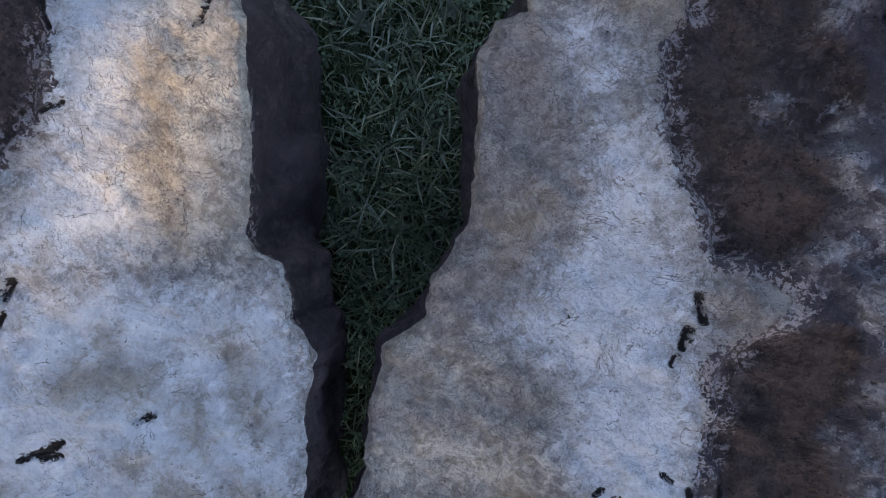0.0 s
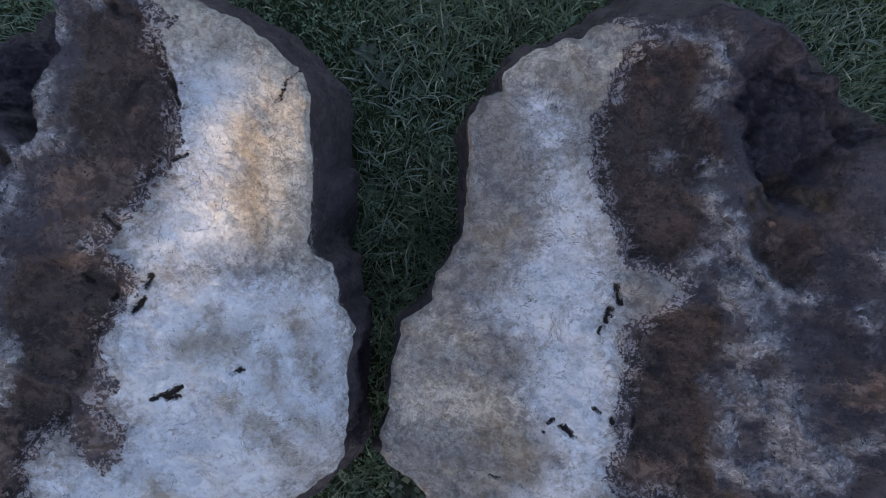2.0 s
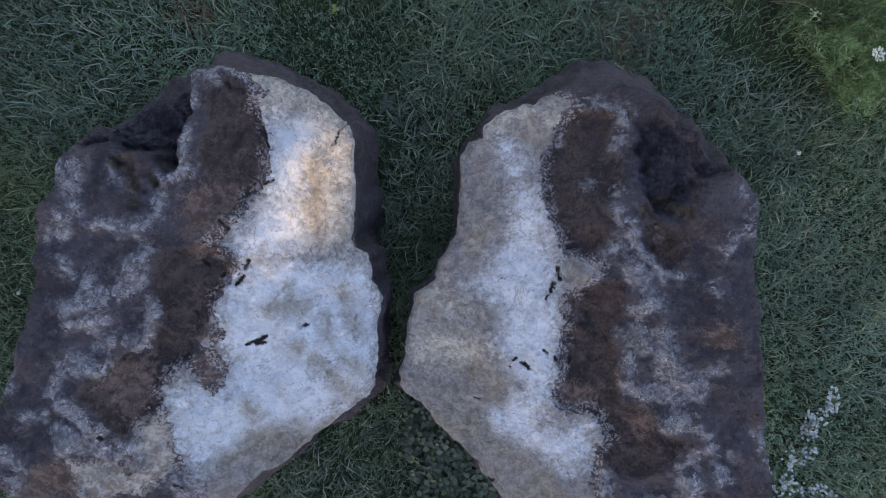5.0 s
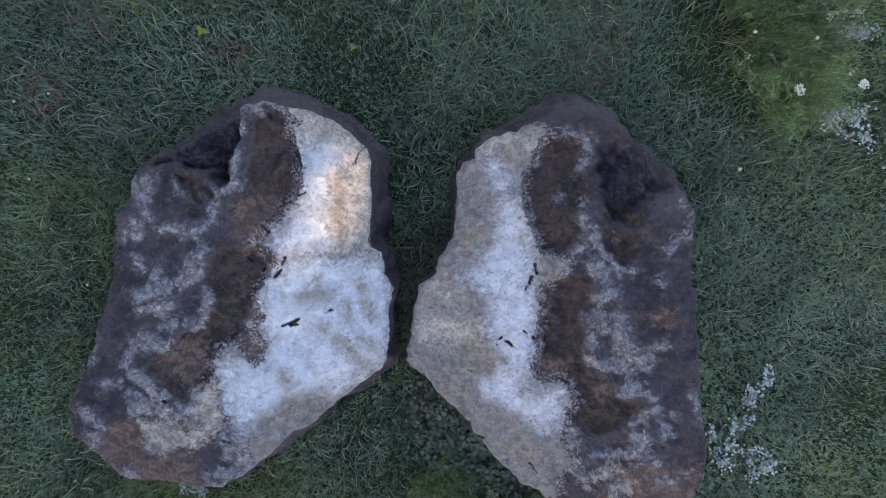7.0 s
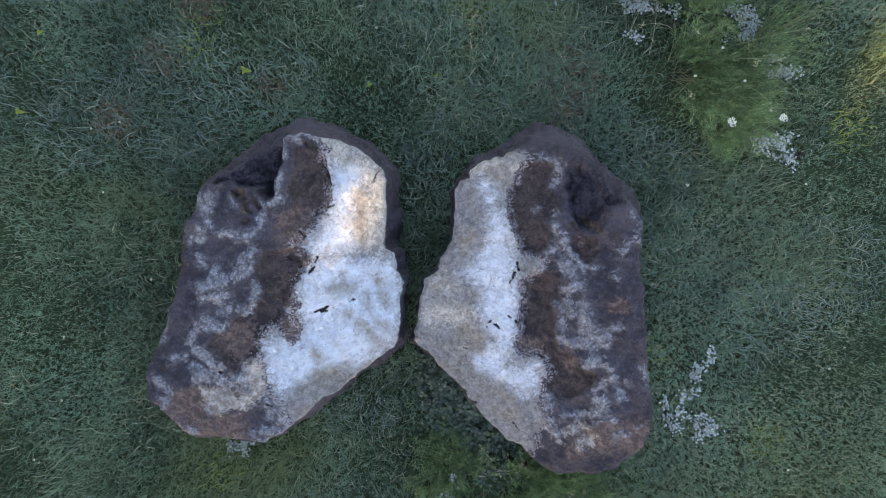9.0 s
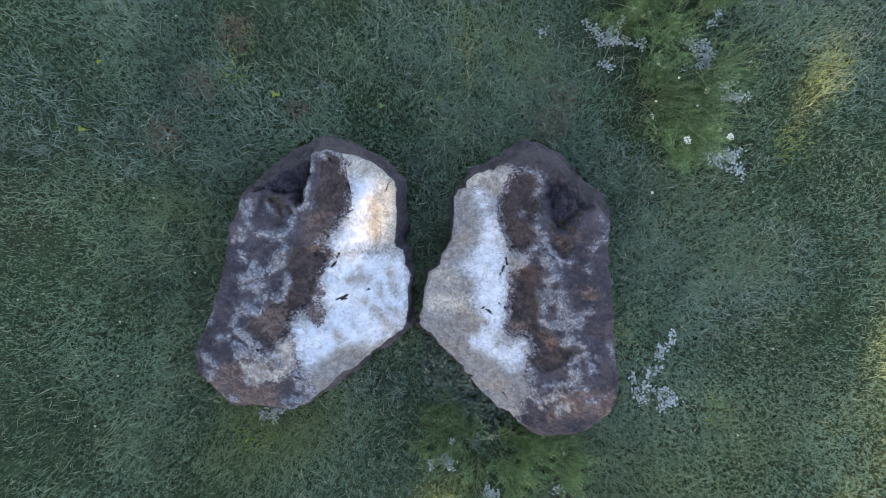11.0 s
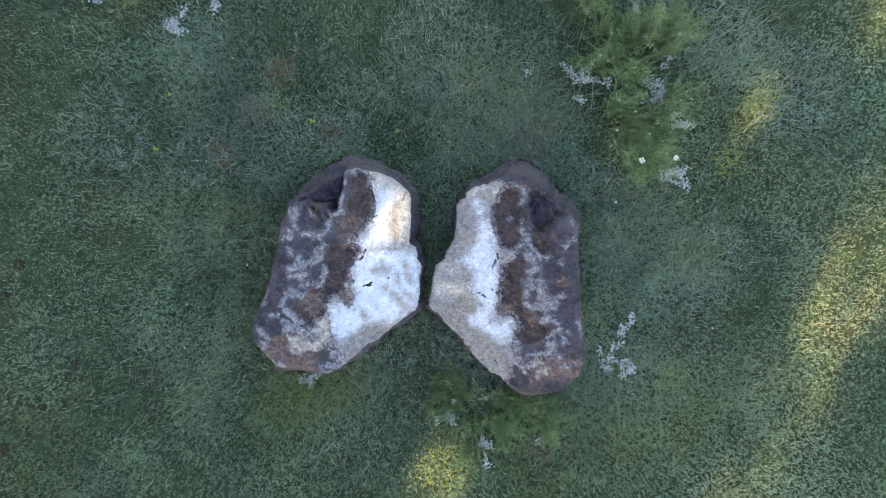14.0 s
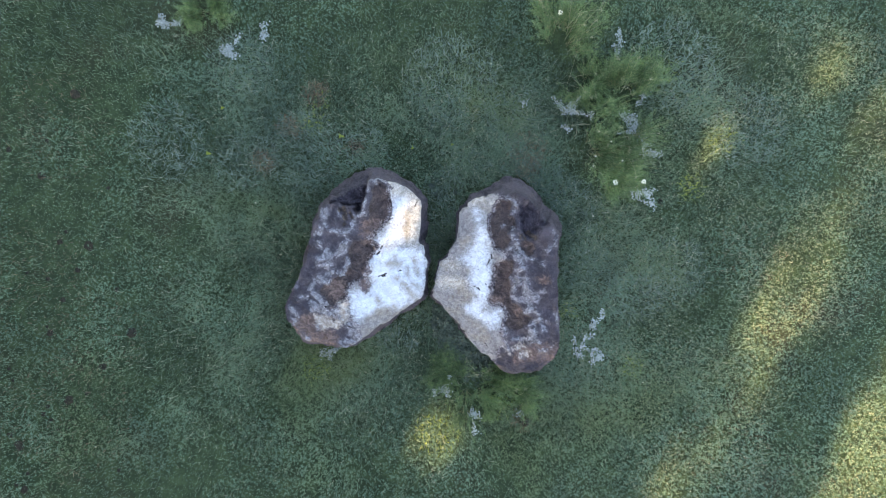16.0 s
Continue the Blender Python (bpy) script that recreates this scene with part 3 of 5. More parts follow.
RIGHT_PALE_AREA = [
    (0.082, 0.420), (0.199, 0.513), (0.267, 0.529), (0.347, 0.518), (0.430, 0.485), (0.393, 0.437), (0.369, 0.405), (0.361, 0.346), (0.330, 0.324),
    (0.323, 0.231), (0.326, 0.161), (0.355, 0.090), (0.379, 0.031), (0.394, -0.028), (0.472, -0.051), (0.506, -0.074), (0.473, -0.121),
    (0.422, -0.146), (0.384, -0.171), (0.401, -0.255), (0.388, -0.364), (0.403, -0.417), (0.379, -0.487), (0.368, -0.524), (0.416, -0.583),
    (0.484, -0.559), (0.531, -0.600), (0.558, -0.660), (0.522, -0.687), (0.513, -0.799), (0.527, -0.873), (0.556, -0.925), (0.483, -0.991),
    (0.497, -1.078), (0.368, -1.144), (0.145, -0.908), (-0.032, -0.728), (-0.225, -0.519), (-0.173, -0.133), (-0.073, -0.069), (-0.023, 0.018),
    (0.011, 0.332),
]
RIGHT_PURE_AREA = [
    (0.196, 0.355), (0.259, 0.360), (0.283, 0.302), (0.268, 0.208), (0.324, 0.180), (0.344, 0.090), (0.369, -0.004), (0.378, -0.147),
    (0.397, -0.255), (0.386, -0.388), (0.374, -0.487), (0.380, -0.541), (0.346, -0.612), (0.497, -0.603), (0.510, -0.750), (0.408, -0.778),
    (0.288, -0.712), (0.172, -0.649), (0.146, -0.580), (0.218, -0.533), (0.280, -0.492), (0.217, -0.421), (0.191, -0.323), (0.175, -0.200),
    (0.100, -0.133), (0.164, -0.054), (0.233, 0.090), (0.245, 0.209), (0.197, 0.280),
]
RIGHT_TAN = [
    (-0.097, -0.187, 0.015, -0.209, 0.040), (-0.059, -0.357, 0.102, -0.376, 0.050), (0.134, 0.427, 0.268, 0.453, 0.024),
    (0.371, 0.426, 0.373, 0.424, 0.019),
]
RIGHT_GRIME = [
    (0.197, -0.703, 0.362, -0.817, 0.030), (0.092, -0.553, 0.189, -0.534, 0.020), (0.120, -0.430, 0.184, -0.477, 0.042),
    (-0.085, -0.206, -0.047, -0.218, 0.022), (0.005, -0.635, 0.142, -0.656, 0.030), (0.265, 0.384, 0.339, 0.356, 0.021),
    (0.146, 0.062, 0.106, 0.014, 0.027), (0.166, -0.249, 0.169, -0.252, 0.020), (0.255, -0.872, 0.399, -0.890, 0.027),
    (0.042, -0.505, 0.017, -0.531, 0.012),
]
RIGHT_BROWN_AREA_A = [
    (0.404, 0.459), (0.492, 0.455), (0.558, 0.426), (0.543, 0.359), (0.540, 0.307), (0.579, 0.290), (0.591, 0.204), (0.548, 0.158), (0.523, 0.136),
    (0.572, 0.085), (0.530, 0.020), (0.482, -0.015), (0.414, -0.004), (0.390, 0.055), (0.362, 0.102), (0.338, 0.161), (0.329, 0.254), (0.339, 0.324),
    (0.372, 0.380),
]
RIGHT_BROWN_AREA_B = [
    (0.451, -0.127), (0.596, -0.119), (0.610, -0.236), (0.561, -0.285), (0.589, -0.356), (0.584, -0.476), (0.608, -0.523), (0.679, -0.543),
    (0.717, -0.612), (0.792, -0.636), (0.785, -0.704), (0.726, -0.752), (0.638, -0.794), (0.592, -0.768), (0.546, -0.722), (0.559, -0.623),
    (0.500, -0.553), (0.417, -0.558), (0.384, -0.511), (0.416, -0.485), (0.434, -0.386), (0.411, -0.290), (0.409, -0.194),
]
RIGHT_BROWN_AREA_C = [
    (0.651, 0.078), (0.762, 0.066), (0.786, -0.002), (0.746, -0.071), (0.691, -0.048), (0.657, 0.009),
]
RIGHT_RUST_AREA_A = [
    (0.401, -0.461), (0.516, -0.479), (0.518, -0.540), (0.403, -0.554),
]
RIGHT_RUST_AREA_B = [
    (0.827, -0.265), (0.931, -0.250), (0.944, -0.307), (0.850, -0.317),
]
RIGHT_RUST_AREA_C = [
    (0.678, 0.043), (0.753, 0.032), (0.744, -0.036), (0.691, -0.025),
]
RIGHT_RUST_AREA_D = [
    (0.642, -0.937), (0.861, -0.862), (1.042, -0.897), (1.050, -1.064), (0.659, -1.110),
]
RIGHT_RUST_AREA_E = [
    (0.653, -0.544), (0.709, -0.589), (0.679, -0.663), (0.633, -0.618),
]
RIGHT_BEIGE = [
    (0.666, -0.964, 0.736, -0.927, 0.022), (0.724, -1.018, 0.783, -0.997, 0.026), (0.593, -0.962, 0.611, -1.015, 0.017),
    (0.528, -0.923, 0.563, -0.957, 0.015),
]
RIGHT_CRUST_A = [
    (0.562, 0.448, 0.593, 0.402, 0.018), (0.503, 0.473, 0.546, 0.458, 0.009), (0.582, 0.351, 0.552, 0.329, 0.011),
    (0.472, 0.205, 0.485, 0.201, 0.014), (0.565, 0.199, 0.570, 0.181, 0.007), (0.562, 0.124, 0.624, 0.043, 0.009),
    (0.624, 0.043, 0.647, -0.017, 0.016), (0.627, -0.072, 0.672, -0.118, 0.037), (0.658, -0.026, 0.714, -0.094, 0.012),
    (0.714, -0.083, 0.778, -0.093, 0.011), (0.531, -0.017, 0.581, 0.006, 0.012), (0.416, -0.063, 0.484, -0.098, 0.021),
    (0.906, -0.006, 0.930, 0.021, 0.016), (0.929, 0.030, 0.973, 0.044, 0.009), (0.973, 0.061, 0.977, 0.099, 0.006),
    (0.943, 0.177, 0.986, 0.132, 0.006), (0.874, -0.114, 0.879, -0.142, 0.006), (0.647, -0.212, 0.696, -0.176, 0.026),
    (0.645, -0.282, 0.664, -0.329, 0.026),
]
RIGHT_CRUST_B = [
    (0.721, -0.280, 0.735, -0.373, 0.019), (0.597, -0.296, 0.613, -0.319, 0.012), (0.614, -0.355, 0.617, -0.474, 0.014),
    (0.640, -0.473, 0.684, -0.494, 0.016), (0.716, -0.469, 0.772, -0.501, 0.026), (0.736, -0.409, 0.824, -0.463, 0.035),
    (0.860, -0.405, 0.885, -0.390, 0.014), (0.742, -0.587, 0.795, -0.559, 0.026), (0.828, -0.581, 0.851, -0.615, 0.012),
    (0.863, -0.650, 0.886, -0.696, 0.012), (0.909, -0.742, 0.921, -0.765, 0.012), (0.926, -0.681, 0.935, -0.687, 0.009),
    (0.801, -0.714, 0.843, -0.687, 0.014), (0.814, -0.774, 0.838, -0.832, 0.026), (0.641, -0.875, 0.817, -0.846, 0.017),
    (0.558, -0.771, 0.549, -0.846, 0.017), (0.527, -0.873, 0.610, -0.990, 0.012), (1.012, -0.592, 1.032, -0.673, 0.009),
    (0.907, -0.959, 0.950, -0.954, 0.012),
]
RIGHT_CRUST_C = [
    (0.995, -0.916, 1.007, -0.910, 0.007), (0.797, -0.897, 0.883, -0.876, 0.009),
]
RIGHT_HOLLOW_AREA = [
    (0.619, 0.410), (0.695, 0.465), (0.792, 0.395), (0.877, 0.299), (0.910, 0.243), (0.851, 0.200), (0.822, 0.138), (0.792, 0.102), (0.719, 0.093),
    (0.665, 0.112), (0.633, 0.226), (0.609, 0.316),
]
RIGHT_CREVICE = [
    (0.717, 0.157, 0.782, 0.107, 0.020), (0.686, 0.100, 0.664, 0.123, 0.014), (0.644, 0.101, 0.653, 0.135, 0.009),
    (0.722, -0.002, 0.742, 0.021, 0.011), (0.690, -0.002, 0.692, -0.005, 0.009),
]
RIGHT_PITS = [
    (0.240, -0.391, 0.251, -0.385, 0.005), (0.272, -0.400, 0.294, -0.416, 0.007), (0.230, -0.413, 0.233, -0.416, 0.003), (0.299, -0.421, 0.305, -0.424, 0.004),
    (0.384, -0.069, 0.393, -0.109, 0.005), (0.373, -0.122, 0.363, -0.150, 0.006), (0.355, -0.163, 0.348, -0.177, 0.004), (0.346, -0.353, 0.356, -0.364, 0.003),
    (0.437, -0.377, 0.430, -0.394, 0.006), (0.385, -0.379, 0.388, -0.387, 0.007), (0.196, -0.098, 0.199, -0.104, 0.003), (0.165, -0.832, 0.179, -0.839, 0.006),
    (0.109, -0.773, 0.123, -0.780, 0.006), (0.112, -0.536, 0.134, -0.541, 0.005), (0.383, -0.936, 0.411, -0.977, 0.003), (0.256, 0.321, 0.245, 0.337, 0.003),
]


def boulder(label, centre, rim, foot, plane, marks):
    """One half of the boulder: a broken face, a worn rim, and flanks down to the turf."""
    cx, cy = centre
    marks = dict(marks, film=marks["crust"], fringe=marks["pale"])
    n, face_rings, side_rings = 820, 200, 52
    ang = np.linspace(0, 2 * np.pi, n, endpoint=False)
    r_rim, r_foot = reach(rim, cx, cy, ang), reach(foot, cx, cy, ang)
    ex, ey = cx + r_rim * np.cos(ang), cy + r_rim * np.sin(ang)
    r_rim = r_rim + 0.011 * rough(ex, ey, 0 * ex, 0.10, 5, 3) + 0.006 * abs(rough(ex, ey, 0 * ex, 0.045, 4, 5)) - 0.004
    f = np.linspace(0.0, 1, face_rings) ** 0.72
    f[0] = 1e-4
    x = cx + np.outer(f, r_rim * np.cos(ang))
    y = cy + np.outer(f, r_rim * np.sin(ang))
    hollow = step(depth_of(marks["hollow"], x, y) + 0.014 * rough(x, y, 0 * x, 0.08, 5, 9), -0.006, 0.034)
    brown = step(depth_of(marks["brown"], x, y) + 0.008 * rough(x, y, 0 * x, 0.05, 3, 15), -0.012, 0.016)
    crust = step(depth_of(marks["crust"], x, y) + 0.006 * rough(x, y, 0 * x, 0.03, 3, 17), -0.012, 0.014)
    pale = step(depth_of(marks["pale"], x, y) + 0.010 * rough(x, y, 0 * x, 0.05, 4, 19), -0.016, 0.016)
    crevice = step(depth_of(marks["crevice"], x, y) + 0.012 * rough(x, y, 0 * x, 0.04, 4, 23), -0.010, 0.014)
    pit = step(depth_of(marks["pit"], x, y) + 0.003 * rough(x, y, 0 * x, 0.02, 2, 4), -0.004, 0.005)
    coarse = 1 - 0.62 * pale
    z = plane[0] + plane[1] * x + plane[2] * y
    z = z + 0.022 * rough(x, y, 0 * x, 0.42, 3, 11) + coarse * (0.016 * rough(x, y, 0 * x, 0.12, 4, 21)) + 0.004 * rough(x, y, 0 * x, 0.03, 3, 31)
    z = z - 0.022 * brown * (1 - pale) + 0.010 * crust * (1 - hollow) - 0.008 * pit - 0.016 * crevice * (1 - hollow)
    low, high, fall, more = marks["drop"]
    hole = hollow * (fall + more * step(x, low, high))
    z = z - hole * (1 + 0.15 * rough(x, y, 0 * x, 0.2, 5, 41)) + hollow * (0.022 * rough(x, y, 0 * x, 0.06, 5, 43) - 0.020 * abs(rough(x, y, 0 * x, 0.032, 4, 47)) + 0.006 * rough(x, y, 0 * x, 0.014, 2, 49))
    z = z - 0.014 * step(np.outer(f, np.ones(n)), 0.97, 1.0) ** 2
    g = np.linspace(0, 1, side_rings + 1)[1:]
    wide = np.outer(1 - g, r_rim) + np.outer(g, r_foot) + np.outer(np.sin(np.pi * np.minimum(1, g * 1.15)) * 0.02, 1 + 2.5 * np.maximum(0, np.sin(ang)) ** 2)
    sx, sy = cx + wide * np.cos(ang), cy + wide * np.sin(ang)
    sz = z[-1] + np.outer(g ** 0.9, -0.08 - z[-1])
    lump = (0.036 * rough(sx, sy, sz, 0.17, 6, 51) - 0.014 * abs(rough(sx, sy, sz, 0.06, 4, 53))) * np.minimum(1, g * 6)[:, None]
    sx, sy = sx + lump * np.cos(ang), sy + lump * np.sin(ang)
    top = tagged(new("boulder_half"), label, "boulder", "halves of the split boulder")
    top.location = (cx, cy, 0)
    skirt = [np.concatenate((v[-1:], w)) for v, w in ((x, sx), (y, sy), (z, sz))]
    below = np.concatenate(((0.03,), 0.03 + g * 0.6))[:, None]
    for name, (X, Y, Z), away in (("broken_face", (x, y, z), 0.0), ("outer_skin", skirt, below)):
        rows = len(X)
        bend_x = 0.007 * rough(X, Y, 0 * X, 0.07, 4, 81) + 0.006 * rough(X, Y, 0 * X, 0.025, 3, 83)
        bend_y = 0.007 * rough(X, Y, 0 * X, 0.07, 4, 85) + 0.006 * rough(X, Y, 0 * X, 0.025, 3, 87)
        i, j = np.meshgrid(np.arange(rows - 1), np.arange(n), indexing="ij")
        a, b = (i * n + j).ravel(), (i * n + (j + 1) % n).ravel()
        me = mesh_from(name, np.stack((X.ravel() - cx, Y.ravel() - cy, Z.ravel()), 1), np.stack((a, a + n, b + n, b), 1))
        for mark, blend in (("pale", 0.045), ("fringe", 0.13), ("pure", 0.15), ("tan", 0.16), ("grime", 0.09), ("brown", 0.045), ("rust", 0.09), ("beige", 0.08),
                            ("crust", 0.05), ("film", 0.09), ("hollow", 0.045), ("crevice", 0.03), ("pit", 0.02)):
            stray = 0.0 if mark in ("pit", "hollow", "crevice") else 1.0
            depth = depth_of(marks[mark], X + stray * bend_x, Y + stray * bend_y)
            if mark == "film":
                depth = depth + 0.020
            # White spread differs per half, painting in the brighter light on the left one.
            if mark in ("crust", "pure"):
                depth = depth + (0.004 if mark == "crust" else marks["lit_spread"])
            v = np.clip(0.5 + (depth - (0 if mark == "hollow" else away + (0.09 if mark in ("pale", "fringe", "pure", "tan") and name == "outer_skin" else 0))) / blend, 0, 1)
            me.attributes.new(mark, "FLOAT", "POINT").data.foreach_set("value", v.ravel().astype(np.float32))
        me.materials.append(STONE)
        ob = new(name, me)
        ob.parent = top
        tagged(ob, "pale stained broken face" if name == "broken_face" else "dark weathered outer skin")
    return top


left_half = boulder("split boulder half with white core, dark skin and cream tip with warm sun painted in", (-0.80, -0.25), LEFT_RIM, LEFT_FOOT, (0.40, -0.137, 0.137),
        dict(pale=([], [LEFT_PALE_AREA_A, LEFT_PALE_AREA_B]), pure=([], [LEFT_PURE_AREA_A, LEFT_PURE_AREA_B]),
             tan=([], [LEFT_SUN_TAN_AREA]), grime=(LEFT_GRIME, []), beige=([], [LEFT_BEIGE_AREA_A, LEFT_BEIGE_AREA_B]),
             brown=([], [LEFT_BROWN_AREA_A, LEFT_BROWN_AREA_B, LEFT_BROWN_AREA_C]),
             rust=(LEFT_RUST, [LEFT_RUST_AREA_A, LEFT_RUST_AREA_B, LEFT_RUST_AREA_C, LEFT_RUST_AREA_D]),
             crust=(LEFT_CRUST_A + LEFT_CRUST_B + LEFT_CRUST_C, []),
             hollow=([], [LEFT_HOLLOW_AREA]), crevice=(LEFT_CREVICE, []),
             pit=(LEFT_PITS, []), drop=(-1.06, -0.92, 0.09, 0.07), lit_spread=0.022))
boulder("split boulder half with white core, grey edge and dark outer side", (0.50, -0.30), RIGHT_RIM, RIGHT_FOOT, (0.43, 0.256, 0.11),
        dict(pale=([], [RIGHT_PALE_AREA]), pure=([], [RIGHT_PURE_AREA]),
             tan=(RIGHT_TAN, []), grime=(RIGHT_GRIME, []), beige=(RIGHT_BEIGE, []),
             brown=([], [RIGHT_BROWN_AREA_A, RIGHT_BROWN_AREA_B, RIGHT_BROWN_AREA_C]),
             rust=([], [RIGHT_RUST_AREA_A, RIGHT_RUST_AREA_B, RIGHT_RUST_AREA_C, RIGHT_RUST_AREA_D, RIGHT_RUST_AREA_E]),
             crust=(RIGHT_CRUST_A + RIGHT_CRUST_B + RIGHT_CRUST_C, []),
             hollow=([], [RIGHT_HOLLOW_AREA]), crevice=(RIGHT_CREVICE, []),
             pit=(RIGHT_PITS, []), drop=(0.80, 0.62, 0.045, 0.025), lit_spread=-0.006))


def stone_chip(parent, x, y, z, size, seed):
    """A small loose chip held on the boulder's flank."""
    bm = bmesh.new()
    bmesh.ops.create_icosphere(bm, subdivisions=2, radius=size)
    for v in bm.verts:
        v.co *= 1 + 0.3 * noise.noise(v.co * (1.4 / size) + Vector((seed, 0, 0)))
        v.co = Vector((v.co.x * 0.8, v.co.y * 1.2, v.co.z * 0.8)) + Vector((x, y, z)) - parent.location
    part("stone_chip", bm, CHIP, parent, "small pinkish stone chip")


for x, y, z, size, seed in ((-0.222, -0.170, 0.27, 0.013, 1), (-0.214, -0.186, 0.25, 0.012, 5), (-0.228, -0.150, 0.25, 0.010, 9)):
    stone_chip(left_half, x, y, z, size, seed)


# ---- turf ----
rng = np.random.default_rng(4)


BUSH_SPOTS = ((1.50, 1.03, 0.38), (1.61, 1.72, 0.27), (1.04, 2.28, 0.27), (1.27, 1.78, 0.26), (0.40, -1.48, 0.32), (-2.68, 2.30, 0.22))


def scatter(count, x0, x1, y0, y1):
    x, y = rng.uniform(x0, x1, count), rng.uniform(y0, y1, count)
    keep = ~(inside(LEFT_FOOT, x, y) | inside(RIGHT_FOOT, x, y))
    # Turf thinned under the bushes so bare dark soil stands in for shade.
    for bx, by, r in BUSH_SPOTS:
        keep &= rng.random(count) < 0.25 + 0.75 * step(np.hypot(x - bx, y - by), r * 0.5, r * 1.3)
    return x[keep], y[keep]


def blades(name, x, y, length, width, lean, material, z=0.0, heading=None):
    """Many bent blades in one mesh: two quads' worth of strip and a tip each."""
    n = len(x)
    a = rng.uniform(0, 2 * np.pi, n) if heading is None else heading
    dx, dy = np.cos(a), np.sin(a)
    px, py = -dy, dx
    length, width, lean = (np.broadcast_to(v, n) for v in (length, width, lean))
    out1, up1 = length * 0.5 * np.sin(lean * 0.7), length * 0.5 * np.cos(lean * 0.7)
    out2, up2 = out1 + length * 0.5 * np.sin(lean * 1.3), up1 + length * 0.5 * np.cos(lean * 1.3)
    twist = rng.normal(0, 0.07, n) * length
    v = np.empty((n, 5, 3), np.float32)
    for k, (o, u, w) in enumerate(((0 * out1, 0 * up1 - 0.01, 0.5), (out1, up1, 0.45))):
        for s in (0, 1):
            side = (s * 2 - 1) * w * width
            v[:, 2 * k + s] = np.stack((x + dx * o + px * side, y + dy * o + py * side, z + u), 1)
    v[:, 4] = np.stack((x + dx * out2 + px * twist, y + dy * out2 + py * twist, z + np.maximum(up2, 0.004)), 1)
    base = np.arange(n)[:, None] * 5
    tris = np.concatenate([base + np.array(t) for t in ((0, 1, 3), (0, 3, 2), (2, 3, 4))], 1).reshape(-1, 3)
    me = mesh_from(name, v.reshape(-1, 3), tris)
    me.materials.append(material)
    return new(name, me)


def clovers(name, x, y, size, material, z=0.02):
    """Three-part leaves lying in the turf."""
    n = len(x)
    a = rng.uniform(0, 2 * np.pi, n)
    tilt = rng.normal(0, 0.35, (n, 2))
    z = np.broadcast_to(z, n)
    v = np.empty((n, 12, 3), np.float32)
    for k in range(3):
        c = a + k * 2 * np.pi / 3
        for q, (r, off) in enumerate(((0.05, 0.0), (0.75, 0.55), (0.92, 0.0), (0.75, -0.55))):
            ox, oy = size * r * np.cos(c + off), size * r * np.sin(c + off)
            v[:, 4 * k + q] = np.stack((x + ox, y + oy, z + ox * tilt[:, 0] + oy * tilt[:, 1]), 1)
    base = np.arange(n)[:, None] * 12
    quads = np.concatenate([base + np.arange(4) + 4 * k for k in range(3)], 1).reshape(-1, 4)
    me = mesh_from(name, v.reshape(-1, 3), quads, False)
    me.materials.append(material)
    return new(name, me)


def turf():
    x, y = scatter(430000, -3.6, 3.6, -2.5, 2.5)
    keep = rng.random(len(x)) < 1.0 - step(np.maximum(abs(x) / 3.5, abs(y) / 2.4), 0.45, 1.0)
    x, y = x[keep], y[keep]
    tall = 0.8 + 0.55 * rough(x, y, 0 * x, 0.45, 3, 61)
    n = len(x)
    big = rng.random(n) < 0.25
    tagged(blades("grass", x, y, np.maximum(0.3, tall) * np.where(big, rng.uniform(0.07, 0.13, n), rng.uniform(0.02, 0.07, n)), np.where(big, rng.uniform(0.003, 0.0055, n), rng.uniform(0.0016, 0.0034, n)), rng.uniform(0.45, 1.45, n), GRASS),
           "short mown grass blades between and around the boulder halves", "grass", "", "stuff")
    x, y = scatter(330000, -7.5, 7.5, -5.0, 5.0)
    edge = np.maximum(abs(x) / 7.5, abs(y) / 5.0)
    keep = rng.random(len(x)) < (0.25 + 0.75 * step(np.maximum(abs(x) / 3.5, abs(y) / 2.4), 0.4, 0.95)) * (1 - step(edge, 0.75, 1.0))
    x, y = x[keep], y[keep]
    tall = 0.8 + 0.55 * rough(x, y, 0 * x, 0.45, 3, 61)
    n = len(x)
    tagged(blades("outer_grass", x, y, np.maximum(0.25, tall) * rng.uniform(0.02, 0.055, n), rng.uniform(0.0028, 0.0058, n), rng.uniform(0.6, 1.5, n), GRASS),
           "mown lawn grass further from the boulder halves", "grass", "", "stuff")
    x, y = scatter(185000, -5.6, 5.6, -3.5, 3.5)
    patch = rough(x, y, 0 * x, 0.7, 3, 71) + 0.3 * step(x, 0.9, 1.6) + 0.6 * step(-y, 0.7, 1.3) * step(x, -0.9, 0.3) - 0.45 * step(-x, 2.0, 3.2)
    keep = patch > rng.uniform(-0.65, 0.5, len(x))
    x, y = x[keep], y[keep]
    tagged(clovers("clover", x, y, rng.uniform(0.006, 0.0155, len(x)), CLOVER, rng.uniform(0.01, 0.05, len(x))),
           "small green clover leaves growing through the grass", "clover", "", "stuff")
    x, y = scatter(60000, 1.1, 6.0, -3.6, 2.6)
    patch = rough(x, y, 0 * x, 0.55, 3, 91) + 0.25 * step(x, 1.2, 2.6)
    keep = patch > rng.uniform(0.0, 1.0, len(x))
    x, y = x[keep], y[keep]
    tagged(clovers("pale_clover", x, y, rng.uniform(0.005, 0.011, len(x)), PALE_CLOVER, rng.uniform(0.03, 0.06, len(x))),
           "pale dry clover heads and leaves in the open lawn", "clover", "", "stuff")


turf()


# ---- trees that shade the lawn ----
across = Vector((SUN_HEADING.y, -SUN_HEADING.x, 0))


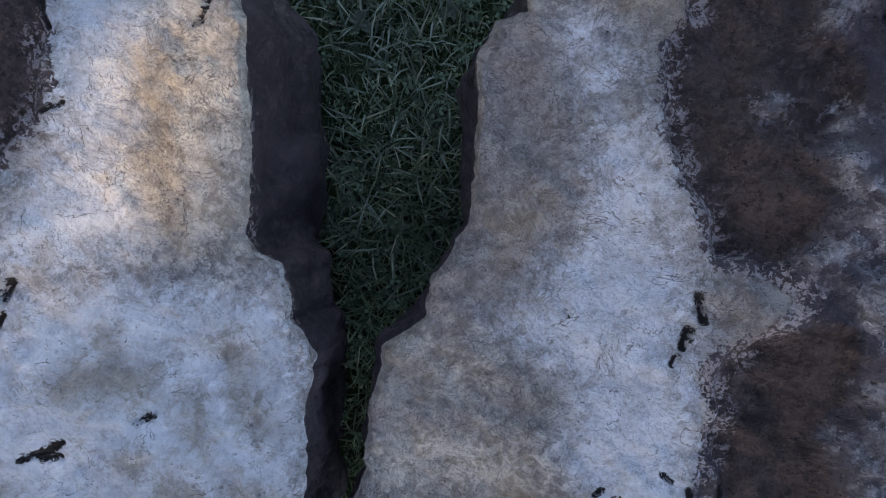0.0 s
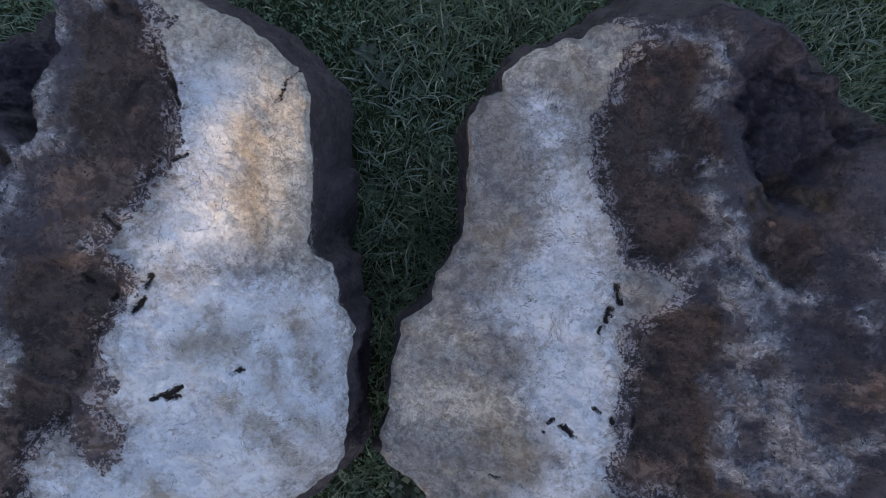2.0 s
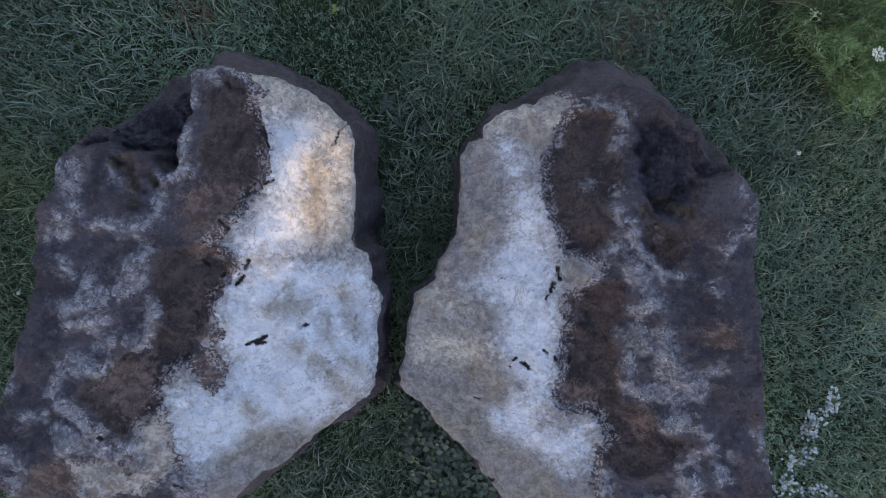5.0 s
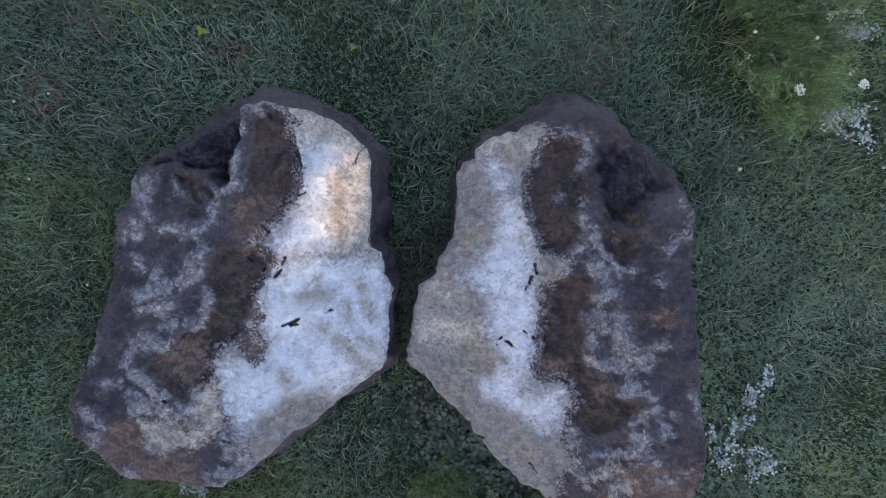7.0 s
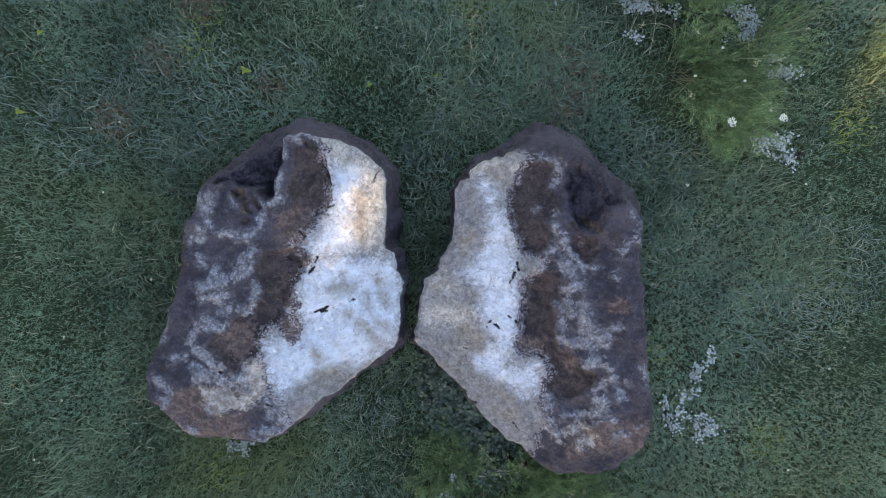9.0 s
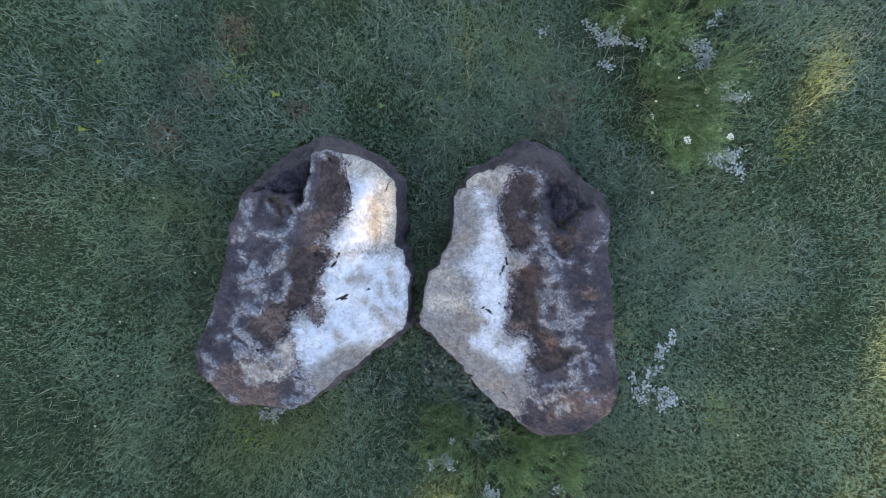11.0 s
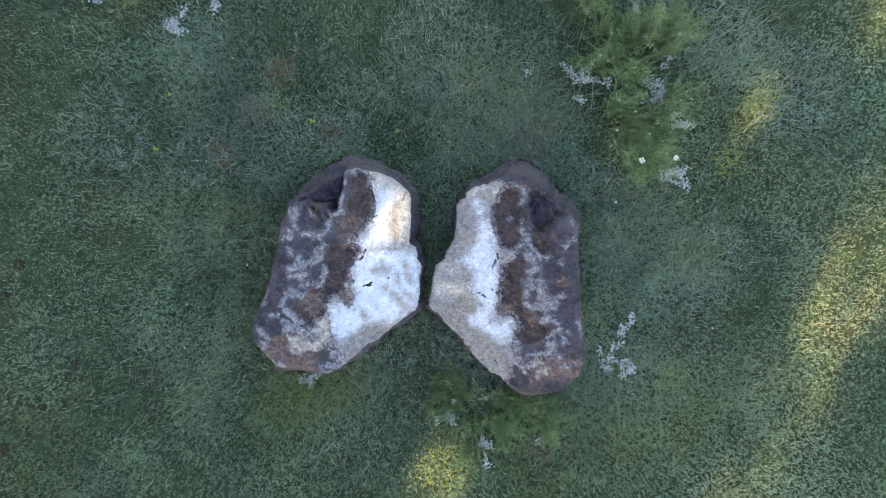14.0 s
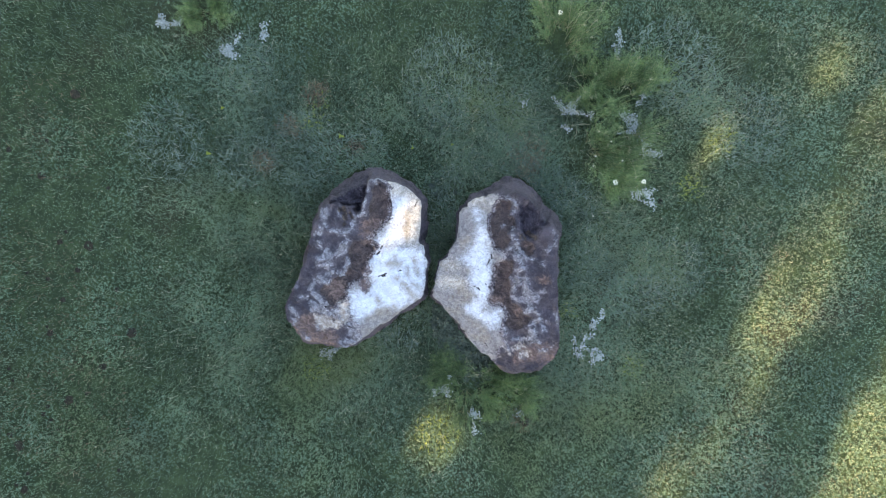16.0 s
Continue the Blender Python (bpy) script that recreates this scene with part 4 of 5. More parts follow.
def leafage(c):
    """How full the unseen crowns are: thinned where leaf shadows would cover wanted sun patches."""
    drop = c[:, 2] / math.tan(radians(SUN_HEIGHT))
    u = c[:, 0] * across.x + c[:, 1] * across.y
    s = c[:, 0] * SUN_HEADING.x + c[:, 1] * SUN_HEADING.y - drop
    full = np.ones(len(c))
    # Bands, then round holes, aimed at chosen sunlit places on lawn and stone.
    for middle, width, share in ((-3.38, 0.46, 0.05 + 0.22 * step(-s, 1.2, 3.0)), (-5.3, 0.98, 0.0), (-7.3, 0.9, 0.03)):
        full = np.minimum(full, share + (1 - share) * step(abs(u - middle), width * 0.7, width * 1.3))
    for cu, cs, r, left in ((-0.85, 1.79, 0.34, 0.0), (-1.82, -1.98, 0.19, 0.03), (-1.92, -2.45, 0.22, 0.0), (-2.5, -3.6, 0.4, 0.12), (0.56, -1.08, 0.27, 0.02)):
        full = full * (left + (1 - left) * step(np.hypot(u - cu, (s - cs) * 0.7), r * 0.8, r * 1.2))
    return full


def tree(label, x, y, height, crown_r, leaves, density_seed):
    local = np.random.default_rng(density_seed)
    top = tagged(new("tree"), label, "tree", "trees beyond the lawn")
    top.location = (x, y, 0)
    bm = bmesh.new()
    rings, around = 9, 12
    loops = []
    for k in range(rings):
        h = k / (rings - 1)
        r = 0.22 * (1 - 0.75 * h) + 0.10 * max(0, 0.15 - h) / 0.15
        ox, oy = 0.12 * math.sin(3 * h + density_seed), 0.12 * math.cos(2.3 * h + density_seed) - 0.12
        loops.append([bm.verts.new((ox + r * math.cos(a), oy + r * math.sin(a), h * height * 0.8 - 0.1)) for a in np.linspace(0, 2 * np.pi, around, endpoint=False)])
    for lo, hi in zip(loops, loops[1:]):
        for k in range(around):
            bm.faces.new((lo[k], lo[(k + 1) % around], hi[(k + 1) % around], hi[k]))
    part("trunk", bm, BARK, top)
    for k in range(7):
        a, h0 = k * 2.4 + density_seed, height * (0.22 + 0.07 * k)
        bm = bmesh.new()
        reach_out = crown_r * 0.8
        tips = []
        for q in range(5):
            s = q / 4
            r = 0.075 * (1 - 0.8 * s)
            c = Vector((math.cos(a) * reach_out * s, math.sin(a) * reach_out * s, h0 + reach_out * 0.55 * s))
            tips.append([bm.verts.new(c + Vector((r * math.cos(w) * -math.sin(a), r * math.cos(w) * math.cos(a), r * math.sin(w)))) for w in np.linspace(0, 2 * np.pi, 6, endpoint=False)])
        for lo, hi in zip(tips, tips[1:]):
            for w in range(6):
                bm.faces.new((lo[w], lo[(w + 1) % 6], hi[(w + 1) % 6], hi[w]))
        part("limb", bm, BARK, top)
    clumps = local.normal(0, 1, (120, 3))
    clumps /= np.linalg.norm(clumps, axis=1)[:, None]
    clumps *= local.uniform(0.25, 0.95, 120)[:, None] * np.array((crown_r, crown_r, height * 0.42))
    pick = local.integers(0, 120, leaves)
    c = clumps[pick] + local.normal(0, 0.5, (leaves, 3)) + (0, 0, height * 0.58)
    c = c[c[:, 2] > 0.6]
    c = c[local.random(len(c)) < leafage(c + (x, y, 0))]
    leaves = len(c)
    u, w = local.normal(0, 1, (leaves, 3)), local.normal(0, 1, (leaves, 3))
    u /= np.linalg.norm(u, axis=1)[:, None]
    w -= u * (u * w).sum(1)[:, None]
    w /= np.linalg.norm(w, axis=1)[:, None]
    s = local.uniform(0.07, 0.16, leaves)[:, None]
    v = np.stack((c - u * s, c + w * s * 0.55, c + u * s, c - w * s * 0.55), 1).reshape(-1, 3)
    me = mesh_from("crown", v, np.arange(leaves * 4).reshape(-1, 4), False)
    me.materials.append(CROWN)
    new("crown", me).parent = top
    return top


for u, d, height, r, leaves, seed in ((6.6, 20.0, 14.0, 2.8, 50000, 1), (3.4, 19.2, 14.0, 2.7, 54000, 2), (0.6, 20.4, 14.0, 2.7, 60000, 3), (-1.3, 18.8, 13.5, 2.0, 44000, 6), (-3.6, 21.0, 13.0, 1.9, 26000, 4), (-6.2, 21.5, 13.0, 2.3, 26000, 5)):
    spot = SUN_HEADING * d + across * u
    tree("broad leafy tree shading the lawn", spot.x, spot.y, height, r, leaves, seed)
# Unseen trees added to the west, to dim the sky light from there.
for x, y, height, r, leaves, seed in ((-11.5, -5.5, 12.0, 3.0, 30000, 11), (-12.5, 0.8, 13.0, 3.2, 32000, 12), (-11.0, 7.0, 12.0, 3.0, 30000, 13)):
    tree("unseen leafy tree added to block sky light on the lawn's west side", x, y, height, r, leaves, seed)


# ---- plants in the lawn ----
def leaf_mesh(name, c, u, w, length, width):
    """Small pointed leaves: at c, along u, with w across."""
    n = len(c)
    length, width = (np.broadcast_to(v, n)[:, None] for v in (length, width))
    v = np.stack((c, c + u * length * 0.5 + w * width * 0.5, c + u * length, c + u * length * 0.5 - w * width * 0.5), 1)
    return mesh_from(name, v.reshape(-1, 3), np.arange(n * 4).reshape(-1, 4), False)


def unit(v):
    return v / np.maximum(1e-9, np.linalg.norm(v, axis=1))[:, None]


def under(name, me, material, parent, label=""):
    me.materials.append(material)
    ob = new(name, me)
    ob.parent = parent
    return tagged(ob, label)


def stems_mesh(name, starts, ends, thick, sag=0.0):
    """Thin three-sided stalks, each in four bends."""
    n, k = len(starts), 5
    t = np.linspace(0, 1, k)[None, :, None]
    p = starts[:, None] * (1 - t) + ends[:, None] * t
    p[:, :, 2] += sag * 4 * (t * (1 - t))[:, :, 0]
    way = unit(ends - starts)
    side = unit(np.cross(way, (0.31, 0.17, 0.93)))
    up = np.cross(side, way)
    rim = []
    for a in (0, 2.094, 4.189):
        rim.append(p + (side * math.cos(a) + up * math.sin(a))[:, None] * thick * (1.2 - 0.8 * t))
    v = np.stack(rim, 2).reshape(-1, 3)
    f = []
    base = np.arange(n)[:, None] * k * 3
    for i in range(k - 1):
        for q in range(3):
            f.append(base + np.array((i * 3 + q, i * 3 + (q + 1) % 3, (i + 1) * 3 + (q + 1) % 3, (i + 1) * 3 + q)))
    return mesh_from(name, v, np.stack(f, 1).reshape(-1, 4))


def rosette_leaves(name, c, u, w, length, width):
    """Small rounded leaves of six corners: at c, along u, with w across."""
    length, width = length[:, None], width[:, None]
    v = [c] + [c + u * length * a + w * width * b for a, b in ((0.35, 0.45), (0.8, 0.42), (1.0, 0.0), (0.8, -0.42), (0.35, -0.45))]
    return mesh_from(name, np.stack(v, 1).reshape(-1, 3), np.arange(len(c) * 6).reshape(-1, 6), False)


def silver_plant(label, x, y, sprigs, seed, leaf=0.0125, rise=0.05):
    """A low silvery plant: sprigs set with round-leaved rosettes. sprigs: start and end in the plan, from the plant's middle."""
    g = np.random.default_rng(seed)
    top = tagged(new("silver_plant"), label, "plant", "silvery plants in the lawn")
    top.location = (x, y, 0)
    for x0, y0, x1, y1 in sprigs:
        start = np.array((x0, y0, 0.015 + rise * g.uniform(0.2, 0.6)))
        main, mass = np.array((x1, y1, rise + g.uniform(0.0, 0.03))), []
        far = math.hypot(x1 - x0, y1 - y0)
        twigs = [(start, main)]
        for k in range(max(3, int(far / 0.022))):
            p = start + (main - start) * g.uniform(0.05, 0.95)
            b = math.atan2(y1 - y0, x1 - x0) + g.choice((-1, 1)) * g.uniform(0.4, 1.2)
            d = g.uniform(0.02, 0.055)
            twigs.append((p, p + np.array((math.cos(b) * d, math.sin(b) * d, g.uniform(0.0, 0.025)))))
        for k, (a, b) in enumerate(twigs):
            if k < 4:
                under("sprig", stems_mesh("sprig", a[None], b[None], 0.0015, 0.012), STALK, top)
            n = max(3, int(np.linalg.norm(b - a) / (0.55 * leaf)))
            t = np.sort(g.uniform(0.1, 1.04, n))
            mass.append(a + (b - a) * t[:, None] + g.normal(0, 1, (n, 3)) * (0.013, 0.013, 0.007))
        c = np.concatenate(mass)
        n = len(c)
        c = np.repeat(c, 7, 0)
        m = len(c)
        b = np.tile(np.arange(7) * 0.898, n) + g.uniform(0, 6.28, n).repeat(7)
        u = unit(np.stack((np.cos(b), np.sin(b), g.uniform(0.0, 1.1, m)), 1))
        w = unit(np.cross(u, (0, 0, 1.0)) + g.normal(0, 0.25, (m, 3)))
        size = 0.86 * leaf * g.uniform(0.5, 1.0, m) * g.uniform(0.65, 1.15, n).repeat(7)
        tagged(under("leaves", rosette_leaves("leaves", c, u, w, size, size * 0.95), SILVER, top), kind="stuff")
    return top


def feathery_bush(label, x, y, radius, height, stalks, seed, lean=(0.0, 0.0), long=8):
    """An airy, uneven bush: thread leaves on thin stalks from several crowns, and a few long pale stalks with seed heads."""
    g = np.random.default_rng(seed)
    top = tagged(new("feathery_bush"), label, "bush", "feathery bushes beside the boulder")
    top.location = (x, y, 0)
    crowns = g.normal(0, radius * 0.38, (11, 2))
    pick = g.integers(0, 11, stalks)
    start = crowns[pick] + g.normal(0, 0.02, (stalks, 2))
    out = np.arctan2(crowns[:, 1] + lean[1] * 2, crowns[:, 0] + lean[0] * 2)
    a = out[pick] + g.normal(0, 0.9, stalks)
    r = radius * g.uniform(0.2, 0.72, stalks) * g.uniform(0.5, 1.2, 11)[pick]
    starts = np.stack((start[:, 0], start[:, 1], np.zeros(stalks)), 1)
    ends = np.stack((start[:, 0] + np.cos(a) * r + lean[0], start[:, 1] + np.sin(a) * r + lean[1], height * g.uniform(0.3, 1.0, stalks) * g.uniform(0.6, 1.1, 11)[pick]), 1)
    for k in range(0, stalks, 4):
        under("stalk", stems_mesh("stalk", starts[k:k + 1], ends[k:k + 1], 0.0013, 0.03), STALK, top)
    per = 60
    t = g.uniform(0.25, 1.05, (stalks, per))
    c = (starts[:, None] * (1 - t[..., None]) + ends[:, None] * t[..., None]).reshape(-1, 3)
    c[:, 2] += (0.03 * 4 * t * (1 - t)).ravel()
    n = len(c)
    way = np.repeat(unit(ends - starts), per, 0)
    u = unit(way * 0.75 + g.normal(0, 0.62, (n, 3)))
    w = unit(np.cross(u, g.normal(0, 1, (n, 3))))
    under("foliage", leaf_mesh("foliage", c, u, w, g.uniform(0.014, 0.048, n), g.uniform(0.0017, 0.0033, n)), FEATHER, top, "fine yellow-green thread leaves")["kind"] = "stuff"
    for k in range(long):
        b = g.uniform(0, 6.28)
        foot = np.array((*g.normal(0, radius * 0.3, 2), 0.02))
        tip = foot + np.array((math.cos(b) * radius * g.uniform(0.3, 0.75), math.sin(b) * radius * g.uniform(0.3, 0.75), height * g.uniform(0.7, 1.15)))
        under("long_stalk", stems_mesh("long_stalk", foot[None], tip[None], 0.0014, 0.05), PALE_STALK, top, "long pale stalk")
        p = tip + g.normal(0, 0.009, (16, 3))
        v = unit(g.normal(0, 1, (16, 3)))
        under("seed_head", leaf_mesh("seed_head", p, v, unit(np.cross(v, g.normal(0, 1, (16, 3)))), 0.013, 0.009), PALE_STALK, top, "small pale seed head")
    return top


def umbel(label, x, y, z, size, seed):
    """A white flower head of many florets on a stalk."""
    g = np.random.default_rng(seed)
    top = tagged(new("white_flower"), label, "flower", "white flower heads")
    top.location = (x, y, 0)
    bend = np.array(((0.02, -0.03, 0.0),))
    under("stalk", stems_mesh("stalk", bend, np.array(((0.0, 0.0, z),)), 0.002, 0.0), STALK, top)
    n = 46
    a, r = g.uniform(0, 6.28, n), size * np.sqrt(g.uniform(0, 1, n))
    c = np.stack((np.cos(a) * r, np.sin(a) * r, z + 0.006 - 0.25 * r + g.uniform(-0.002, 0.002, n)), 1)
    b = g.uniform(0, 6.28, n)
    u = unit(np.stack((np.cos(b), np.sin(b), g.uniform(-0.1, 0.35, n)), 1))
    w = unit(np.cross(u, (0, 0, 1.0)))
    under("florets", leaf_mesh("florets", c, u, w, size * 0.5, size * 0.42), PETAL, top, "dense white florets")
    return top


def daisy(label, x, y, seed):
    g = np.random.default_rng(seed)
    top = tagged(new("daisy"), label, "flower", "daisies in the lawn")
    top.location = (x, y, 0)
    h = g.uniform(0.05, 0.08)
    under("stalk", stems_mesh("stalk", np.zeros((1, 3)), np.array(((0.004, 0.003, h),)), 0.0012), STALK, top)
    b = np.arange(13) * 2 * np.pi / 13
    u = unit(np.stack((np.cos(b), np.sin(b), 0 * b + 0.15), 1))
    c = u * 0.002 + (0.004, 0.003, h)
    under("petals", leaf_mesh("petals", c, u, unit(np.cross(u, (0, 0, 1.0))), 0.006, 0.0028), PETAL, top)
    b = np.arange(7) * 0.9
    u = unit(np.stack((np.cos(b), np.sin(b), 0 * b + 0.4), 1))
    under("centre", leaf_mesh("centre", 0 * u + (0.004, 0.003, h + 0.001), u, unit(np.cross(u, (0, 0, 1.0))), 0.004, 0.0035), YELLOW, top, "yellow centre")
    return top


def seedling(label, x, y, size, material, count, seed, name="yellow_weed", group="yellow weeds in the lawn", stout=1.0):
    """A low rosette of broad leaves, each leaf folded along its rib."""
    g = np.random.default_rng(seed)
    top = tagged(new(name), label, "weed", group)
    top.location = (x, y, 0)
    for k in range(count):
        a = k * 2 * np.pi / count + g.uniform(-0.4, 0.4)
        length, wide, lift = size * g.uniform(0.7, 1.1), size * stout * g.uniform(0.38, 0.55), g.uniform(0.15, 0.6)
        bm = bmesh.new()
        rows = []
        for q in range(5):
            t = q / 4
            half = wide * 0.5 * math.sin(math.pi * (0.08 + 0.86 * t) ** 0.8)
            out, up = length * t, 0.03 + length * (lift * t - 0.5 * t * t)
            rows.append([bm.verts.new((out * math.cos(a) - s * half * math.sin(a), out * math.sin(a) + s * half * math.cos(a), up + abs(s) * half * 0.3)) for s in (-1, 0, 1)])
        for lo, hi in zip(rows, rows[1:]):
            for s in (0, 1):
                bm.faces.new((lo[s], lo[s + 1], hi[s + 1], hi[s]))
        part("leaf", bm, material, top)
    return top


def clod(label, x, y, size, seed):
    bm = bmesh.new()
    bmesh.ops.create_icosphere(bm, subdivisions=3, radius=size)
    for v in bm.verts:
        d = noise.noise(v.co * (2.2 / size) * 0.5 + Vector((seed, 0, 0)))
        v.co *= 1 + 0.35 * d
        v.co.z = v.co.z * 0.45 + size * 0.22
    me = bpy.data.meshes.new("soil_clod")
    bm.to_mesh(me)
    bm.free()
    me.materials.append(EARTH)
    ob = tagged(new("soil_clod", me), label, "soil", "crumbs of dark soil")
    ob.location = (x, y, 0)
    return ob


def earth():
    m = Nodes("dark_earth")
    a = m.noise(60, 5, 0.7)
    return m.done(m.mix(m.span(a, 0.35, 0.65), (0.020, 0.019, 0.013), (0.055, 0.048, 0.034)), 0.95, m.bump(a, 0.01, 0.8), 0.1)


EARTH = earth()

silver_plant("silvery-leaved plant trailing beside the dark boulder flank", 1.38, -0.96, ((-0.06, -0.05, 0.07, 0.00), (-0.04, -0.06, 0.04, -0.10), (-0.06, 0.02, -0.03, 0.05), (0.04, 0.05, 0.06, 0.09),), 11, 0.0125, 0.05)
silver_plant("silvery-leaved sprigs lying out over the grass", 1.53, -0.75, ((-0.05, -0.03, 0.02, 0.06), (0.01, 0.05, 0.09, 0.14), (-0.03, -0.01, 0.00, 0.05), (-0.07, -0.11, 0.00, -0.11),), 12, 0.0125, 0.05)
silver_plant("silvery-leaved clump in the grass", 1.54, -1.05, ((-0.05, -0.07, 0.08, -0.01), (-0.03, 0.01, 0.04, 0.07), (0.00, -0.03, 0.05, 0.00), (-0.04, 0.02, -0.02, 0.01),), 13, 0.0125, 0.05)
silver_plant("silvery-leaved plant under the boulder's brown foot", -1.16, -1.17, ((-0.14, -0.05, 0.02, 0.01), (-0.05, -0.11, -0.01, 0.00), (0.03, 0.04, 0.10, 0.08), (-0.02, -0.01, 0.06, 0.02),), 14, 0.012, 0.05)
silver_plant("silvery-leaved plant below the feathery bush", 1.94, 0.63, ((-0.14, 0.07, 0.08, -0.03), (-0.08, -0.01, 0.06, 0.01), (0.01, -0.05, 0.11, -0.10), (-0.11, 0.05, -0.05, -0.04), (-0.01, 0.05, 0.10, 0.03),), 15, 0.0125, 0.1)
silver_plant("silvery-leaved plant beside the feathery bush", 1.12, 1.45, ((-0.18, 0.15, -0.06, 0.03), (-0.06, 0.03, 0.25, -0.04), (-0.04, 0.05, 0.12, 0.13), (-0.07, -0.01, 0.03, -0.03), (-0.06, -0.16, 0.02, -0.20), (-0.02, 0.04, 0.07, -0.01),), 16, 0.0115, 0.1)
silver_plant("silvery-leaved plant behind the feathery bush", 1.76, 1.36, ((-0.14, 0.11, 0.07, -0.05), (0.02, -0.11, 0.08, -0.01), (0.05, 0.12, 0.06, -0.02), (-0.11, -0.10, 0.02, -0.07), (-0.08, 0.11, 0.01, 0.03),), 17, 0.0105, 0.12)
silver_plant("silvery-leaved sprigs beside the feathery bush", 1.9, 1.32, ((-0.08, 0.24, -0.00, 0.34), (-0.02, -0.15, 0.02, -0.08), (0.01, -0.20, 0.08, -0.17),), 18, 0.01, 0.12)
silver_plant("silvery-leaved sprigs under the feathery bush", 2.0, 1.06, ((-0.10, -0.01, 0.10, 0.02), (-0.07, -0.04, -0.02, 0.04), (-0.00, -0.00, 0.07, -0.02),), 19, 0.01, 0.08)
silver_plant("silvery-leaved plant between feathery bushes", 1.59, 2.19, ((-0.04, -0.07, 0.03, 0.03), (-0.01, -0.15, 0.04, -0.03), (-0.01, 0.08, 0.02, 0.11),), 20, 0.0105, 0.1)
silver_plant("silvery-leaved plant by the low feathery bush", 0.02, -1.48, ((-0.14, -0.04, 0.06, -0.01), (-0.00, 0.03, 0.06, 0.14), (0.01, -0.08, 0.06, -0.06), (-0.07, -0.02, 0.02, 0.03),), 21, 0.0125, 0.06)
silver_plant("silvery-leaved plant beyond the low feathery bush", 0.34, -1.75, ((-0.07, 0.05, 0.05, 0.01), (-0.02, -0.04, 0.02, -0.15), (0.02, 0.03, 0.04, -0.03), (-0.04, 0.09, -0.01, 0.03),), 22, 0.0125, 0.06)
silver_plant("small silvery-leaved sprig by a bare patch of soil", 0.81, -1.69, ((-0.03, -0.03, 0.02, 0.02),), 23, 0.011, 0.05)
silver_plant("silvery-leaved clump on the open lawn", -2.42, 1.9, ((-0.10, -0.01, 0.04, 0.05), (-0.05, -0.08, 0.11, 0.15), (-0.03, 0.01, 0.08, -0.07), (-0.08, 0.06, 0.03, -0.08),), 24, 0.014, 0.05)
silver_plant("silvery-leaved clump beside a dark bush", -3.09, 2.14, ((-0.12, -0.03, 0.04, -0.00), (-0.08, 0.11, -0.01, -0.06), (-0.10, 0.03, 0.03, -0.06), (0.04, -0.02, 0.21, 0.03),), 25, 0.014, 0.06)
silver_plant("small silvery-leaved clump on the open lawn", -2.07, 2.11, ((-0.05, 0.04, 0.03, 0.07), (-0.02, 0.03, 0.01, -0.10), (-0.03, -0.03, 0.04, -0.02),), 26, 0.013, 0.05)
silver_plant("small silvery-leaved sprig in the lawn", 0.67, 1.51, ((-0.02, 0.03, 0.03, -0.03),), 27, 0.011, 0.05)

feathery_bush("yellow-green feathery bush with thin stalks beside the boulder", 1.50, 1.03, 0.5, 0.4, 520, 31, (0.06, -0.02), 10)
feathery_bush("yellow-green feathery bush with pale stalks", 1.61, 1.72, 0.36, 0.46, 480, 32, (0.05, 0.05), 6)
feathery_bush("tall yellowish feathery bush with pale seed heads", 1.04, 2.28, 0.36, 0.55, 330, 33, (0.0, 0.05), 12)
feathery_bush("olive feathery growth between the bushes", 1.27, 1.78, 0.34, 0.25, 240, 34, (0.0, 0.0), 6)
feathery_bush("low feathery bush at the foot of the boulder", 0.32, -1.39, 0.4, 0.17, 360, 35, (0.02, -0.01), 3)
feathery_bush("low feathery sprays lying out over the clover", 0.72, -1.53, 0.26, 0.12, 170, 37, (0.06, -0.02), 2)
feathery_bush("low feathery sprays under the boulder edge", 0.04, -1.27, 0.22, 0.14, 130, 38, (-0.02, 0.0), 0)
feathery_bush("dark feathery bush on the open lawn", -2.68, 2.30, 0.3, 0.26, 260, 36, (0.0, 0.0), 0)

for k, (x, y, z, size) in enumerate(((1.58, 0.71, 0.36, 0.022), (1.85, 0.73, 0.38, 0.021), (1.36, 0.95, 0.40, 0.008), (1.44, 0.39, 0.09, 0.009), (1.62, 0.92, 0.42, 0.007), (1.50, 1.10, 0.42, 0.007), (0.92, 2.30, 0.5, 0.02))):
    umbel("white flower head on a thin stalk by the bush", x, y, z, size, 50 + k)
for k, (x, y) in enumerate(((-0.42, 1.32), (-2.28, -0.55), (-2.44, -1.28), (-4.35, 0.16), (-3.54, -2.29), (-2.29, -0.93), (-1.95, 0.74), (-2.12, 0.70), (-2.05, 0.32), (-1.75, -0.2), (2.15, 0.40), (2.3, -0.7), (2.05, -1.3), (-3.0, -0.4), (-1.9, 1.6), (0.3, 1.9))):
    daisy("small white daisy in the short grass", x, y, 70 + k)
for k, (x, y, size) in enumerate(((-2.58, 0.81, 0.045), (-1.21, 1.07, 0.045), (-0.46, 0.99, 0.035), (-2.46, 1.29, 0.035), (-0.05, 1.05, 0.025), (-1.55, 1.2, 0.03))):
    seedling("bright yellow-green weed in the lawn", x, y, size * 0.75, YELLOW, 3, 90 + k, stout=1.5)
